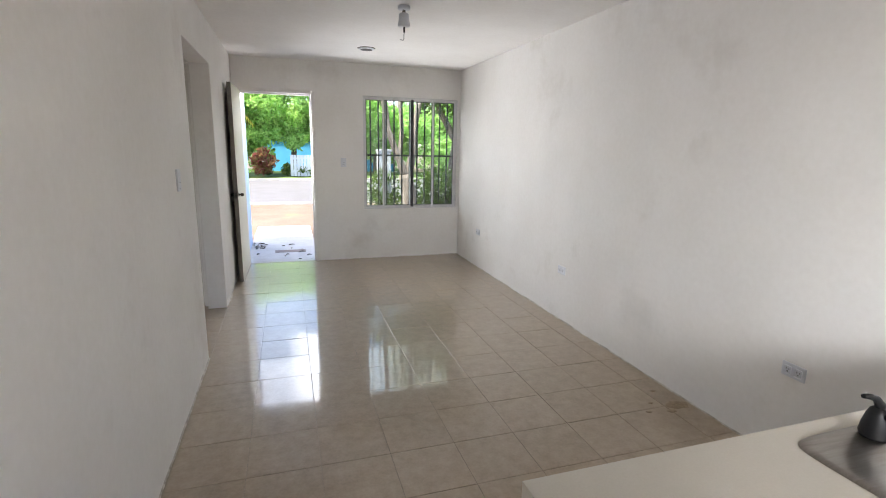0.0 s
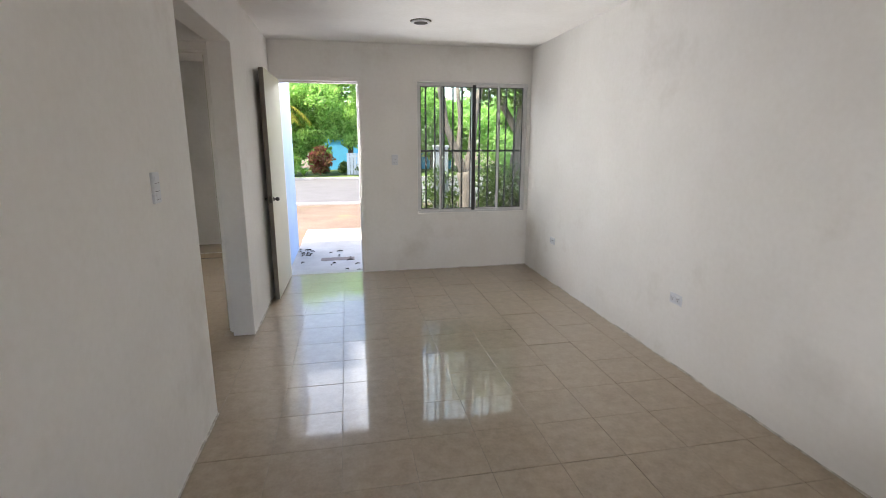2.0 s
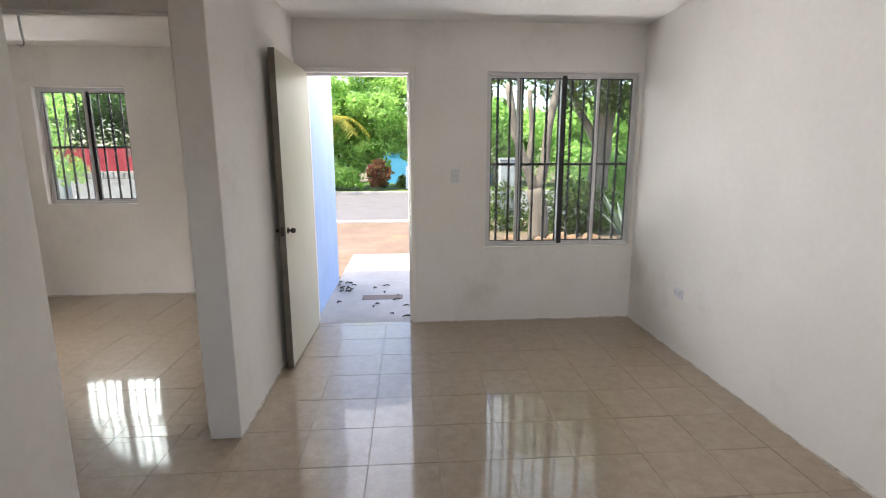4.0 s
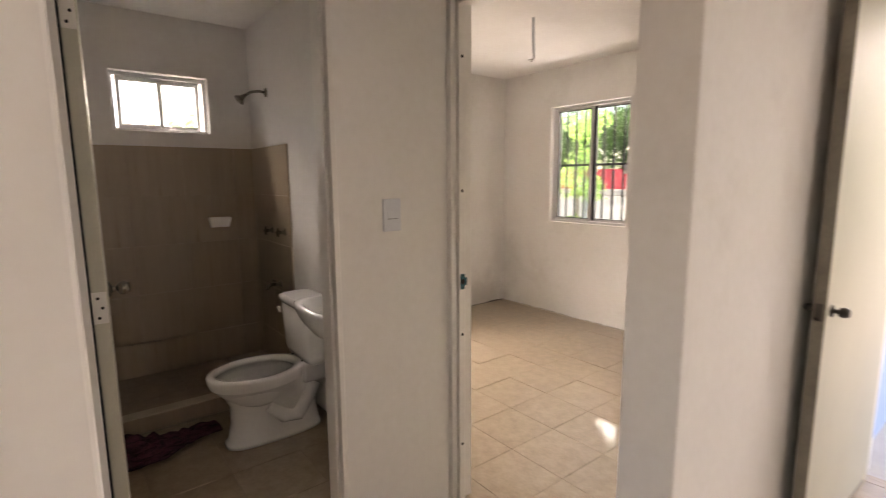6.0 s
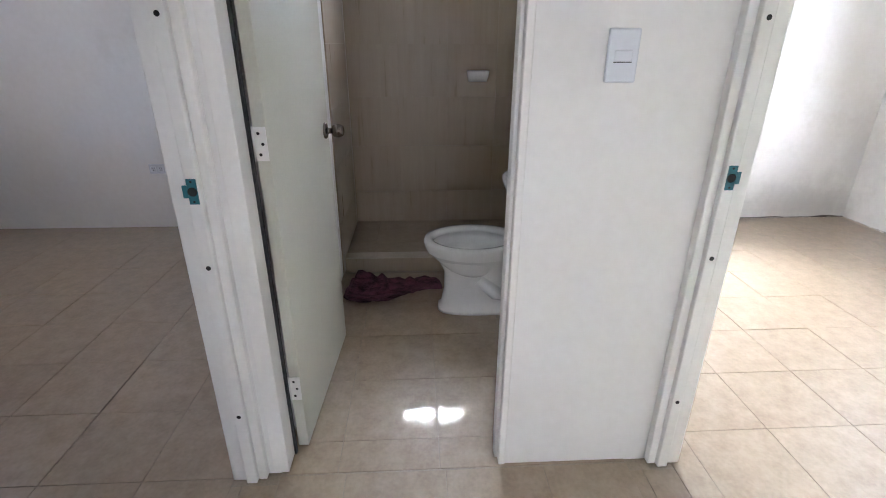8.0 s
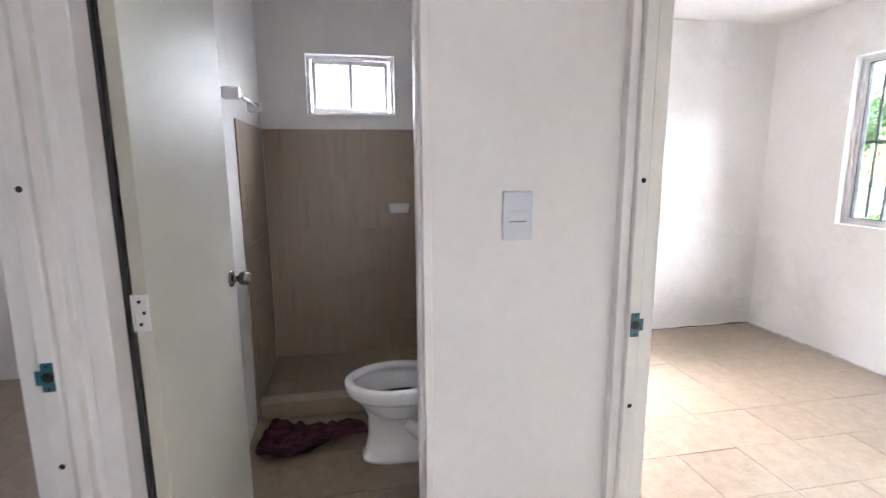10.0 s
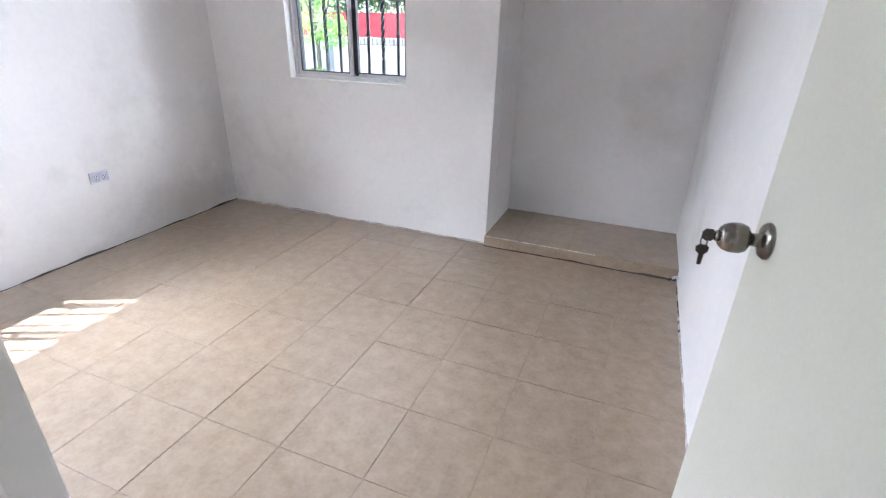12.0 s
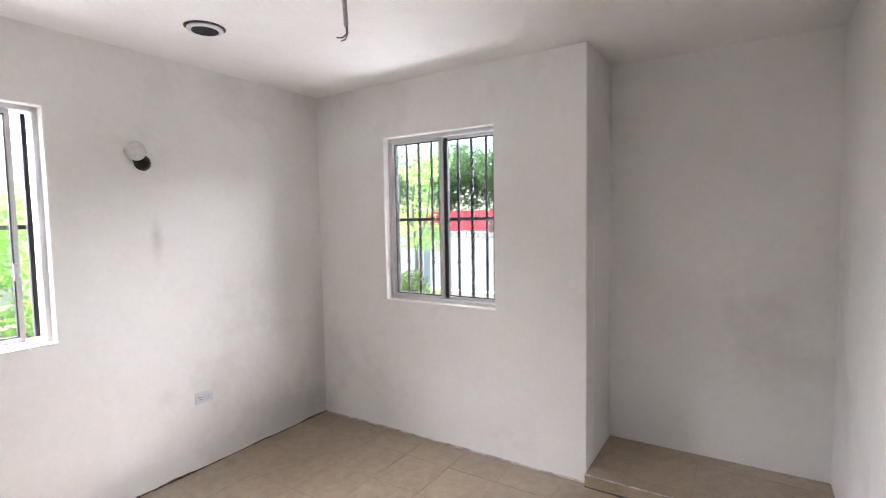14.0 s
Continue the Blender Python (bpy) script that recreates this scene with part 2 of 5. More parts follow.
M_ROAD = surface("pale_road", (0.088, 0.087, 0.088), (0.115, 0.114, 0.116), 0.9, 1.5, 40, 0.4, 0.006)
M_GRASS = surface("verge_grass", (0.05, 0.09, 0.015), (0.10, 0.15, 0.03), 0.9, 2, 30, 0.8, 0.05)
M_BARK = surface("pale_bark", (0.085, 0.068, 0.055), (0.21, 0.17, 0.14), 0.9, 7, 40, 0.7, 0.02, stretch=(1, 1, 0.35))
M_LEAF = leaf_material("leaves", (0.030, 0.070, 0.012), (0.11, 0.17, 0.03))
M_LEAF2 = leaf_material("bright_leaves", (0.15, 0.30, 0.07), (0.34, 0.49, 0.165), 1.9)
M_LEAF3 = leaf_material("deep_leaves", (0.035, 0.095, 0.028), (0.10, 0.185, 0.06), 1.4)
M_PALM = leaf_material("palm_fronds", (0.20, 0.22, 0.03), (0.36, 0.30, 0.06))
M_CROTON = leaf_material("croton_leaves", (0.22, 0.045, 0.05), (0.20, 0.17, 0.06))
M_AGAVE = leaf_material("agave_leaves", (0.22, 0.29, 0.24), (0.34, 0.40, 0.34))
M_DRY = surface("dry_leaf", (0.018, 0.011, 0.008), (0.06, 0.035, 0.02), 0.8, 20, 60, 0.2)
M_BLUEH = surface("bright_blue_house", (0.06, 0.36, 0.66), (0.10, 0.46, 0.76), 0.85, 1.2, 30, 0.2)
M_RED = surface("red_wall_paint", (0.30, 0.028, 0.038), (0.40, 0.05, 0.06), 0.85, 0.9, 20, 0.2)
M_STONE = surface("grey_stone", (0.22, 0.21, 0.20), (0.40, 0.39, 0.37), 0.9, 3, 20, 0.5, 0.02, vary=0.2)
M_POST = surface("pale_post_paint", (0.27, 0.285, 0.30), (0.35, 0.365, 0.38), 0.8, 2, 40, 0.3)
M_FENCE = surface("fence_paint", (0.40, 0.435, 0.455), (0.50, 0.53, 0.55), 0.7, 4, 40, 0.2)
M_CREAM = surface("cream_render", (0.55, 0.50, 0.33), (0.66, 0.60, 0.42), 0.85, 1.3, 40, 0.2)
M_ROCK = surface("orange_rock", (0.15, 0.08, 0.045), (0.25, 0.15, 0.09), 0.9, 4, 40, 0.6, 0.01)
M_PATCH = surface("reddish_mortar", (0.16, 0.12, 0.10), (0.21, 0.165, 0.145), 0.9, 6, 60, 0.3)
M_CAULK = surface("skirting_dirt", (0.24, 0.21, 0.17), (0.70, 0.66, 0.60), 0.9, 14, 60, 0.3)
M_CURB = surface("curb_cap", (0.40, 0.335, 0.255), (0.50, 0.43, 0.345), 0.5, 6, 60, 0.1, 0.001)
# dark joints at wall feet; also the shade ring round the downlights
M_GAP = surface("open_joint_and_gap_shade", (0.025, 0.022, 0.018), (0.15, 0.13, 0.105), 0.95, 16, 60, 0.3)
M_GLASS = glass_material("window_glass", (0.90, 0.95, 0.92))
M_FROST = glass_material("bath_glass", (0.93, 0.95, 0.95), 0.1)


# ---------------------------------------------------------------- mesh helpers
def box(bm, x0, y0, z0, x1, y1, z1, bevel=0.0, seg=1):
    vs = [bm.verts.new(p) for p in ((x0, y0, z0), (x1, y0, z0), (x1, y1, z0), (x0, y1, z0), (x0, y0, z1), (x1, y0, z1), (x1, y1, z1), (x0, y1, z1))]
    fs = [bm.faces.new([vs[i] for i in f]) for f in ((0, 3, 2, 1), (4, 5, 6, 7), (0, 1, 5, 4), (1, 2, 6, 5), (2, 3, 7, 6), (3, 0, 4, 7))]
    if bevel:
        bmesh.ops.bevel(bm, geom=list({e for f in fs for e in f.edges}), offset=bevel, segments=seg, affect="EDGES", profile=0.5)
    return vs


def lathe(bm, profile, m=Matrix(), seg=20):
    """Turns (radius, height) pairs round the z axis of m."""
    rings = []
    for r, h in profile:
        rings.append([bm.verts.new(m @ Vector((max(r, 1e-4) * math.cos(a), max(r, 1e-4) * math.sin(a), h))) for a in (2 * math.pi * i / seg for i in range(seg))])
    for a, b in zip(rings, rings[1:]):
        for i in range(seg):
            f = bm.faces.new((a[i], a[(i + 1) % seg], b[(i + 1) % seg], b[i]))
            f.smooth = True
    for ring, flip in ((rings[0], True), (rings[-1], False)):
        bm.faces.new(ring[::-1] if flip else ring)


def tube(bm, pts, radii, seg=10, cap=True):
    """A round bar along points."""
    pts = [Vector(p) for p in pts]
    radii = [radii] * len(pts) if isinstance(radii, (int, float)) else radii
    rings, side = [], None
    for i, p in enumerate(pts):
        d = (pts[min(i + 1, len(pts) - 1)] - pts[max(i - 1, 0)]).normalized()
        if side is None:
            side = d.orthogonal().normalized()
        side = (side - d * side.dot(d)).normalized()
        up = d.cross(side)
        rings.append([bm.verts.new(p + radii[i] * (math.cos(a) * side + math.sin(a) * up)) for a in (2 * math.pi * k / seg for k in range(seg))])
    for a, b in zip(rings, rings[1:]):
        for k in range(seg):
            f = bm.faces.new((a[k], a[(k + 1) % seg], b[(k + 1) % seg], b[k]))
            f.smooth = True
    if cap:
        bm.faces.new(rings[0][::-1])
        bm.faces.new(rings[-1])


def loft(bm, loops, cap0=True, cap1=True):
    rings = [[bm.verts.new(p) for p in l] for l in loops]
    n = len(rings[0])
    for a, b in zip(rings, rings[1:]):
        for k in range(n):
            f = bm.faces.new((a[k], a[(k + 1) % n], b[(k + 1) % n], b[k]))
            f.smooth = True
    if cap0:
        bm.faces.new(rings[0][::-1])
    if cap1:
        bm.faces.new(rings[-1])


def oval(cx, cy, z, rx, ry, n=28, power=2.0):
    out = []
    for i in range(n):
        a = 2 * math.pi * i / n
        c, s = math.cos(a), math.sin(a)
        out.append((cx + rx * math.copysign(abs(c) ** (2 / power), c), cy + ry * math.copysign(abs(s) ** (2 / power), s), z))
    return out


def finish(name, bm, material):
    me = bpy.data.meshes.new(name)
    bmesh.ops.recalc_face_normals(bm, faces=bm.faces[:])
    bm.to_mesh(me)
    bm.free()
    for mt in material if isinstance(material, (list, tuple)) else [material]:
        me.materials.append(mt)
    return me


def part(name, bm, material, parent=None, label=""):
    ob = new(name, finish(name, bm, material))
    if parent is not None:
        ob.parent = parent
    return tagged(ob, label) if label else ob


def boxpart(name, dims, material, parent=None, bevel=0.0, label="", seg=1):
    bm = bmesh.new()
    box(bm, *dims, bevel=bevel, seg=seg)
    return part(name, bm, material, parent, label)


def thing(name, m, label, category, group="", kind=""):
    root = new(name)
    root.empty_display_size = 0.05
    root.matrix_basis = m
    return tagged(root, label, category, group, kind)


def wall(name, axis, c0, c1, u0, u1, z0, z1, holes=(), material=None, extra=None, bevel=0.006):
    """A wall slab between c0 and c1 on its axis, from u0 to u1 along it, with rectangular openings (u0, u1, z0, z1)."""
    us = sorted({u0, u1, *[h[0] for h in holes], *[h[1] for h in holes]})
    zs = sorted({z0, z1, *[h[2] for h in holes], *[h[3] for h in holes]})
    us, zs = [u for u in us if u0 <= u <= u1], [z for z in zs if z0 <= z <= z1]

    def solid(i, j):
        if not (0 <= i < len(us) - 1 and 0 <= j < len(zs) - 1):
            return False
        u, z = (us[i] + us[i + 1]) / 2, (zs[j] + zs[j + 1]) / 2
        return not any(h[0] < u < h[1] and h[2] < z < h[3] for h in holes)

    bm = bmesh.new()
    P = (lambda c, u, z: (c, u, z)) if axis == "x" else (lambda c, u, z: (u, c, z))

    def quad(*ps):
        bm.faces.new([bm.verts.new(p) for p in ps])

    for i in range(len(us) - 1):
        for j in range(len(zs) - 1):
            if not solid(i, j):
                continue
            a, b, c, d = us[i], us[i + 1], zs[j], zs[j + 1]
            for s in (c0, c1):
                quad(P(s, a, c), P(s, b, c), P(s, b, d), P(s, a, d))
            for di, dj, (p, q) in ((-1, 0, ((a, c), (a, d))), (1, 0, ((b, c), (b, d))), (0, -1, ((a, c), (b, c))), (0, 1, ((a, d), (b, d)))):
                if not solid(i + di, j + dj):
                    quad(P(c0, *p), P(c1, *p), P(c1, *q), P(c0, *q))
    bmesh.ops.remove_doubles(bm, verts=bm.verts[:], dist=1e-5)
    bmesh.ops.recalc_face_normals(bm, faces=bm.faces[:])
    mats = [material or M_WALL]
    if extra:
        mats.append(extra[0])
        for f in bm.faces:
            f.normal_update()
            if extra[1](f.calc_center_median(), f.normal):
                f.material_index = 1
    ob = new(name, finish(name, bm, mats))
    if bevel:
        mod = ob.modifiers.new("edge", "BEVEL")
        mod.width, mod.segments, mod.limit_method, mod.angle_limit = bevel, 2, "ANGLE", radians(40)
    return tagged(ob, kind="structure")


# ---------------------------------------------------------------- the shell
CEIL = 2.475
ZB, ZT = -0.2, CEIL + 0.06
XR, XL, T = 2.835, -3.407, 0.15
YB = -8.2                      # rear wall of the kitchen end
LW = (1.53, 2.80, 0.66, 2.10)  # living-room window
BW = (-2.752, -1.890, 0.955, 2.10)  # bedroom window to the street
SW = (-1.49, -0.64, 0.955, 2.10)    # bedroom side window
BA = (-2.56, -1.993, 1.725, 2.10)   # bathroom window
FD = (0.035, 0.932, -0.01, 2.12)    # front door opening

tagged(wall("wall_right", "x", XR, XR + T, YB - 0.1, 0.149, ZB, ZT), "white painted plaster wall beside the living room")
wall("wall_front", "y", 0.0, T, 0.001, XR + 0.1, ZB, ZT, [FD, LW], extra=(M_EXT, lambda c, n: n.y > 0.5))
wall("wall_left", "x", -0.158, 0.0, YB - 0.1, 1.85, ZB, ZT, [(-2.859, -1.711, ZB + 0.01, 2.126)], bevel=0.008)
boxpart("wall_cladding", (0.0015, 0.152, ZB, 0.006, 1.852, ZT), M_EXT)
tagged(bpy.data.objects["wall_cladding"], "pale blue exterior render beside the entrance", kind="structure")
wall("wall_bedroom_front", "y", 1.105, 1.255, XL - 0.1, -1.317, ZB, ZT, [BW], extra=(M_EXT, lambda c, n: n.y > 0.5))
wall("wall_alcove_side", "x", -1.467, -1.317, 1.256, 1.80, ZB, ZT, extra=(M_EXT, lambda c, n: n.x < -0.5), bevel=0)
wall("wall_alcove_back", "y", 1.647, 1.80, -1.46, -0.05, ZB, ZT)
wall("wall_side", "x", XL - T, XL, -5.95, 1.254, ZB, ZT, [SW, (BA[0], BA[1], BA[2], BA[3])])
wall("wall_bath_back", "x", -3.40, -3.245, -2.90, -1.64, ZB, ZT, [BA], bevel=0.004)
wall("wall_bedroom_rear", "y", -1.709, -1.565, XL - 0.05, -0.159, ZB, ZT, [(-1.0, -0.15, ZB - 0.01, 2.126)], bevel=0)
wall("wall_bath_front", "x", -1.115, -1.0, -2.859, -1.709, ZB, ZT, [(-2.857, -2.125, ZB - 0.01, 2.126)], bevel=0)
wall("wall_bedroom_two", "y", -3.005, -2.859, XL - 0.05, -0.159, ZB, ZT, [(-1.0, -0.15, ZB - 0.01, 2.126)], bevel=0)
# openings here and in wall_rear are unseen, added to let daylight in
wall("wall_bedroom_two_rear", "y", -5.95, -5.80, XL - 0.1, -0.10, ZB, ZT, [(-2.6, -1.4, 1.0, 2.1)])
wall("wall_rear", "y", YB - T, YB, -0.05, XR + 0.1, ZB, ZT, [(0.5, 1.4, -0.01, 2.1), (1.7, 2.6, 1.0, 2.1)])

bm = bmesh.new()
box(bm, XL - T - 0.1, YB - T - 0.1, CEIL, XR + T + 0.1, 0.16, CEIL + 0.13)
box(bm, XL - T - 0.1, 0.16, CEIL, 0.05, 1.86, CEIL + 0.13)
tagged(part("ceiling", bm, M_CEIL), "white painted concrete slab ceiling with soft trowel marks", kind="structure")
# floor beds under the tiles, room by room
def floor_bed(name, label, *boxes):
    bm = bmesh.new()
    for x0, y0, x1, y1 in boxes:
        box(bm, x0, y0, -0.19, x1, y1, -0.0031)
    return tagged(part(name, bm, M_GROUT), label, kind="structure")


floor = floor_bed("floor", "beige polished ceramic floor tiles with thin grout joints", (-0.08, YB - 0.02, XR + 0.02, 0.03))
floor_hall = floor_bed("floor_hall", "beige polished ceramic tiles in the small hall", (-1.05, -2.93, -0.081, -1.64))
floor_bedroom = floor_bed("floor_bedroom", "beige mottled ceramic tiles on the bedroom floor", (XL - 0.02, -1.639, -0.081, 0.03), (XL - 0.02, 0.031, -0.02, 1.14))
floor_bathroom = floor_bed("floor_bathroom", "beige wet ceramic tiles on the bathroom floor", (XL - 0.02, -2.93, -1.051, -1.64))
floor_bedroom_two = floor_bed("floor_bedroom_two", "beige ceramic tiles in the dim second bedroom", (XL - 0.02, -5.82, -0.081, -2.931))
step = tagged(boxpart("alcove_step", (-1.318, 1.075, -0.01, -0.157, 1.66, 0.064), M_GROUT), "low tiled closet step in the bedroom alcove", kind="structure")
tray = tagged(boxpart("shower_floor", (-3.235, -2.849, -0.01, -2.582, -1.716, 0.077), M_GROUT), "raised beige tiled shower floor behind the curb", kind="structure")
tagged(boxpart("step_edge", (-1.316, 1.0655, 0.0665, -0.62, 1.0735, 0.0725), M_CAULK, None, 0.001), "worn pale mortar edge of the closet step", kind="structure")
curb = thing("shower_curb", pose(-2.54, -2.843, 0), "low beige tiled curb of the shower", "curb")
boxpart("core", (-0.040, 0.0, 0.0, 0.036, 1.125, 0.097), M_BTILE, curb, 0.006)
boxpart("cap", (-0.041, 0.0, 0.0975, 0.043, 1.125, 0.106), M_CURB, curb, 0.003)

# skirting joint: a rough dark line where plaster meets tile
def dirt_line(name, x0, y0, x1, y1, nx, ny, mat=None):
    bm = bmesh.new()
    L = math.hypot(x1 - x0, y1 - y0)
    n = max(4, int(L / 0.03))
    rows = []
    for i in range(n + 1):
        f = i / n
        px, py = x0 + (x1 - x0) * f, y0 + (y1 - y0) * f
        w = 0.0035 + 0.006 * max(0, noise.noise((px * 3.1, py * 3.1, 0.3)) + 0.25) + 0.003 * random.random()
        h = 0.003 + 0.010 * max(0, noise.noise((px * 4.7, py * 4.7, 7.3)) + 0.2) + 0.003 * random.random()
        rows.append([bm.verts.new((px, py, h)), bm.verts.new((px + nx * w * 0.6, py + ny * w * 0.6, h * 0.6)), bm.verts.new((px + nx * w, py + ny * w, 0.0005))])
    for a, b in zip(rows, rows[1:]):
        for k in range(2):
            bm.faces.new((a[k], b[k], b[k + 1], a[k + 1]))
    tagged(part(name, bm, mat or M_CAULK), "dark open joint at the foot of the wall" if mat else "rough uneven mortar line at the foot of the wall", kind="structure")


dirt_line("trim", XR, -5.6, XR, 0, -1, 0)
dirt_line("trim", -1.316, 1.066, -0.16, 1.066, 0, -1, M_GAP)
dirt_line("trim", 0.94, 0, XR, 0, 0, -1)
dirt_line("trim", 0, -8, 0, -2.86, 1, 0)
dirt_line("trim", 0, -1.71, 0, 0, 1, 0)
dirt_line("trim", XL, -1.56, XL, 1.105, 1, 0, M_GAP)
dirt_line("trim", XL, 1.105, -1.317, 1.105, 0, -1)
dirt_line("trim", -0.158, -1.56, -0.158, 1.07, -1, 0)
dirt_line("trim", -0.158, 0.35, -0.158, 1.06, -1, 0, M_GAP)
stub = thing("cable_stub", pose(-0.158, 1.0, 0.05), "short white cable end poking from the wall foot", "cable")
bm = bmesh.new()
tube(bm, [(0.01, 0, 0.0), (-0.02, -0.004, 0.006), (-0.036, -0.01, -0.004)], 0.008, 10)
part("sheath", bm, M_PLASTIC, stub)
bm = bmesh.new()
tube(bm, [(-0.035, -0.01, -0.003), (-0.052, -0.016, -0.016)], 0.005, 8)
part("wire_end", bm, M_RUBBER_GAP, stub, "black wire end")


# ---------------------------------------------------------------- windows
def window(name, m, w, h, sashes, glass, label, reveal=0.045, rim=0.032, seal=None):
    """Sliding window in local x (width), z (height), y outward, origin at the lower inner corner. sashes: (x0, x1, depth) each."""
    root = thing(name, m, label, "window", kind="structure")
    fw, d0, d1 = rim, reveal, reveal + 0.07
    bm = bmesh.new()
    box(bm, 0, d0, 0, w, d1, fw, 0.003)
    box(bm, 0, d0, h - fw, w, d1, h, 0.003)
    box(bm, 0, d0, fw, fw, d1, h - fw, 0.003)
    box(bm, w - fw, d0, fw, w, d1, h - fw, 0.003)
    part("window_frame", bm, M_ALU, root)
    bm = bmesh.new()
    box(bm, -0.004, -0.004, -0.006, w + 0.004, d0 + 0.004, 0.003, 0.002)
    part("window_sill", bm, M_FRAME, root)
    for x0, x1, y, dark in sashes:
        sw = 0.021
        bm = bmesh.new()
        y0 = d0 + 0.008 + y
        y1 = y0 + 0.024
        box(bm, x0, y0, fw, x1, y1, fw + sw, 0.002)
        box(bm, x0, y0, h - fw - sw, x1, y1, h - fw, 0.002)
        box(bm, x0, y0, fw + sw, x0 + sw, y1, h - fw - sw, 0.002)
        box(bm, x1 - sw, y0, fw + sw, x1, y1, h - fw - sw, 0.002)
        s = part("sash", bm, M_ALU, root)
        bm = bmesh.new()
        g = 0.007
        box(bm, x0 + sw, y0 + 0.004, fw + sw, x0 + sw + g, y1 - 0.004, h - fw - sw)
        box(bm, x1 - sw - g, y0 + 0.004, fw + sw, x1 - sw, y1 - 0.004, h - fw - sw)
        box(bm, x0 + sw + g, y0 + 0.004, fw + sw, x1 - sw - g, y1 - 0.004, fw + sw + g)
        box(bm, x0 + sw + g, y0 + 0.004, h - fw - sw - g, x1 - sw - g, y1 - 0.004, h - fw - sw)
        if dark:
            box(bm, x1 - sw - 0.008, y0 - 0.003, fw, x1 + 0.010, y0 - 0.0005, h - fw)
        part("gasket", bm, seal or M_RUBBER_GAP, s, "" if seal else "black rubber seal")
        p = boxpart("pane", (x0 + sw, (y0 + y1) / 2 - 0.002, fw + sw, x1 - sw, (y0 + y1) / 2 + 0.002, h - fw - sw), glass, s)
        p.visible_shadow = False
    return root


def latch(root, x, y, z):
    bm = bmesh.new()
    box(bm, x - 0.012, y - 0.012, z - 0.04, x + 0.012, y, z + 0.04, 0.004, 2)
    box(bm, x - 0.006, y - 0.022, z - 0.012, x + 0.006, y - 0.012, z + 0.02, 0.003, 2)
    part("latch", bm, M_ALU, root, "small white sliding-window latch")


def grille(m, w, h, zbar, count, label, first=0, iron=None):
    """Iron bars in local x and z: twisted square bars and plain bars with two knuckles by turns, and one flat crossbar."""
    root = thing("window_grille", m, label, "window grille")
    gap = w / (count + 1)
    for i in range(count):
        x = gap * (i + 1)
        bm = bmesh.new()
        if (i + first) % 2:
            n, r, loops = 60, 0.0125, []
            for k in range(n + 1):
                z = h * k / n
                inner = 0.12 < k / n < 0.46 or 0.56 < k / n < 0.88
                a = 0.25 * math.pi + (k * 0.55 if inner else 0.0)
                loops.append([(x + r * math.cos(a + q * math.pi / 2), r * math.sin(a + q * math.pi / 2), z) for q in range(4)])
            loft(bm, loops)
            for f in bm.faces:
                f.smooth = False
        else:
            prof = [(0.0096, 0)]
            for zc in (0.24 * h, 0.74 * h):
                prof += [(0.0096, zc - 0.022), (0.010, zc - 0.016), (0.010, zc - 0.011), (0.015, zc - 0.004), (0.015, zc + 0.004), (0.010, zc + 0.011), (0.010, zc + 0.016), (0.0096, zc + 0.022)]
            lathe(bm, prof + [(0.0096, h)], Matrix.Translation((x, 0, 0)), 8)
        part("bar", bm, iron or M_IRON, root)
    for z in (0.012, zbar, h - 0.012):
        boxpart("crossbar", (0, -0.006, z - 0.011, w, 0.004, z + 0.011), iron or M_IRON, root, 0.001)
    return root


w, h = LW[1] - LW[0], LW[3] - LW[2]
W1 = window("window_1", pose(LW[0], 0, LW[2]), w, h,
            [(0.022, 0.30, 0.034, 0), (0.255, 0.66, 0.006, 1), (0.63, 0.955, 0.034, 0), (0.93, w - 0.022, 0.006, 0)], M_GLASS,
            "wide white aluminium sliding window behind iron bars", 0.02, 0.022)
grille(pose(LW[0] + 0.005, 0.122, LW[2]), w - 0.01, h, 0.70, 11, "black wrought-iron bars across the living-room window", 1)
w, h = BW[1] - BW[0], BW[3] - BW[2]
W2 = window("window_2", pose(BW[0], 1.105, BW[2]), w, h, [(0.024, w / 2 + 0.015, 0.006, 0), (w / 2 - 0.015, w - 0.024, 0.034, 0)], M_GLASS,
            "white aluminium sliding window facing the street", 0.05, 0.024)
bm = bmesh.new()
box(bm, w / 2 + 0.02, 0.085, 0.032, w / 2 + 0.045, 0.115, h - 0.032, 0.002)
box(bm, 0.033, 0.09, 0.032, 0.048, 0.112, h - 0.032, 0.002)
part("gasket", bm, M_RUBBER_GAP, W2, "black weather strip")
latch(W2, w - 0.045, 0.058, 0.52)
grille(pose(BW[0] + 0.005, 1.23, BW[2]), w - 0.01, h, 0.57, 7, "black wrought-iron bars outside the bedroom window")
w, h = SW[1] - SW[0], SW[3] - SW[2]
W3 = window("window_3", pose(XL, SW[0], SW[2], 0, 0, 90), w, h, [(0.024, w / 2 + 0.015, 0.034, 0), (w / 2 + 0.05, w - 0.10, 0.006, 0)], M_GLASS,
            "white aluminium side window slid slightly open", 0.05, 0.024)
bm = bmesh.new()
box(bm, w - 0.055, 0.09, 0.032, w - 0.033, 0.115, h - 0.032, 0.002)
part("gasket", bm, M_RUBBER_GAP, W3, "black weather strip")
latch(W3, w - 0.12, 0.058, 0.36)
grille(pose(XL - 0.125, SW[0] + 0.005, SW[2], 0, 0, 90), w - 0.01, h, 0.57, 7, "black wrought-iron bars outside the side window")
w, h = BA[1] - BA[0], BA[3] - BA[2]
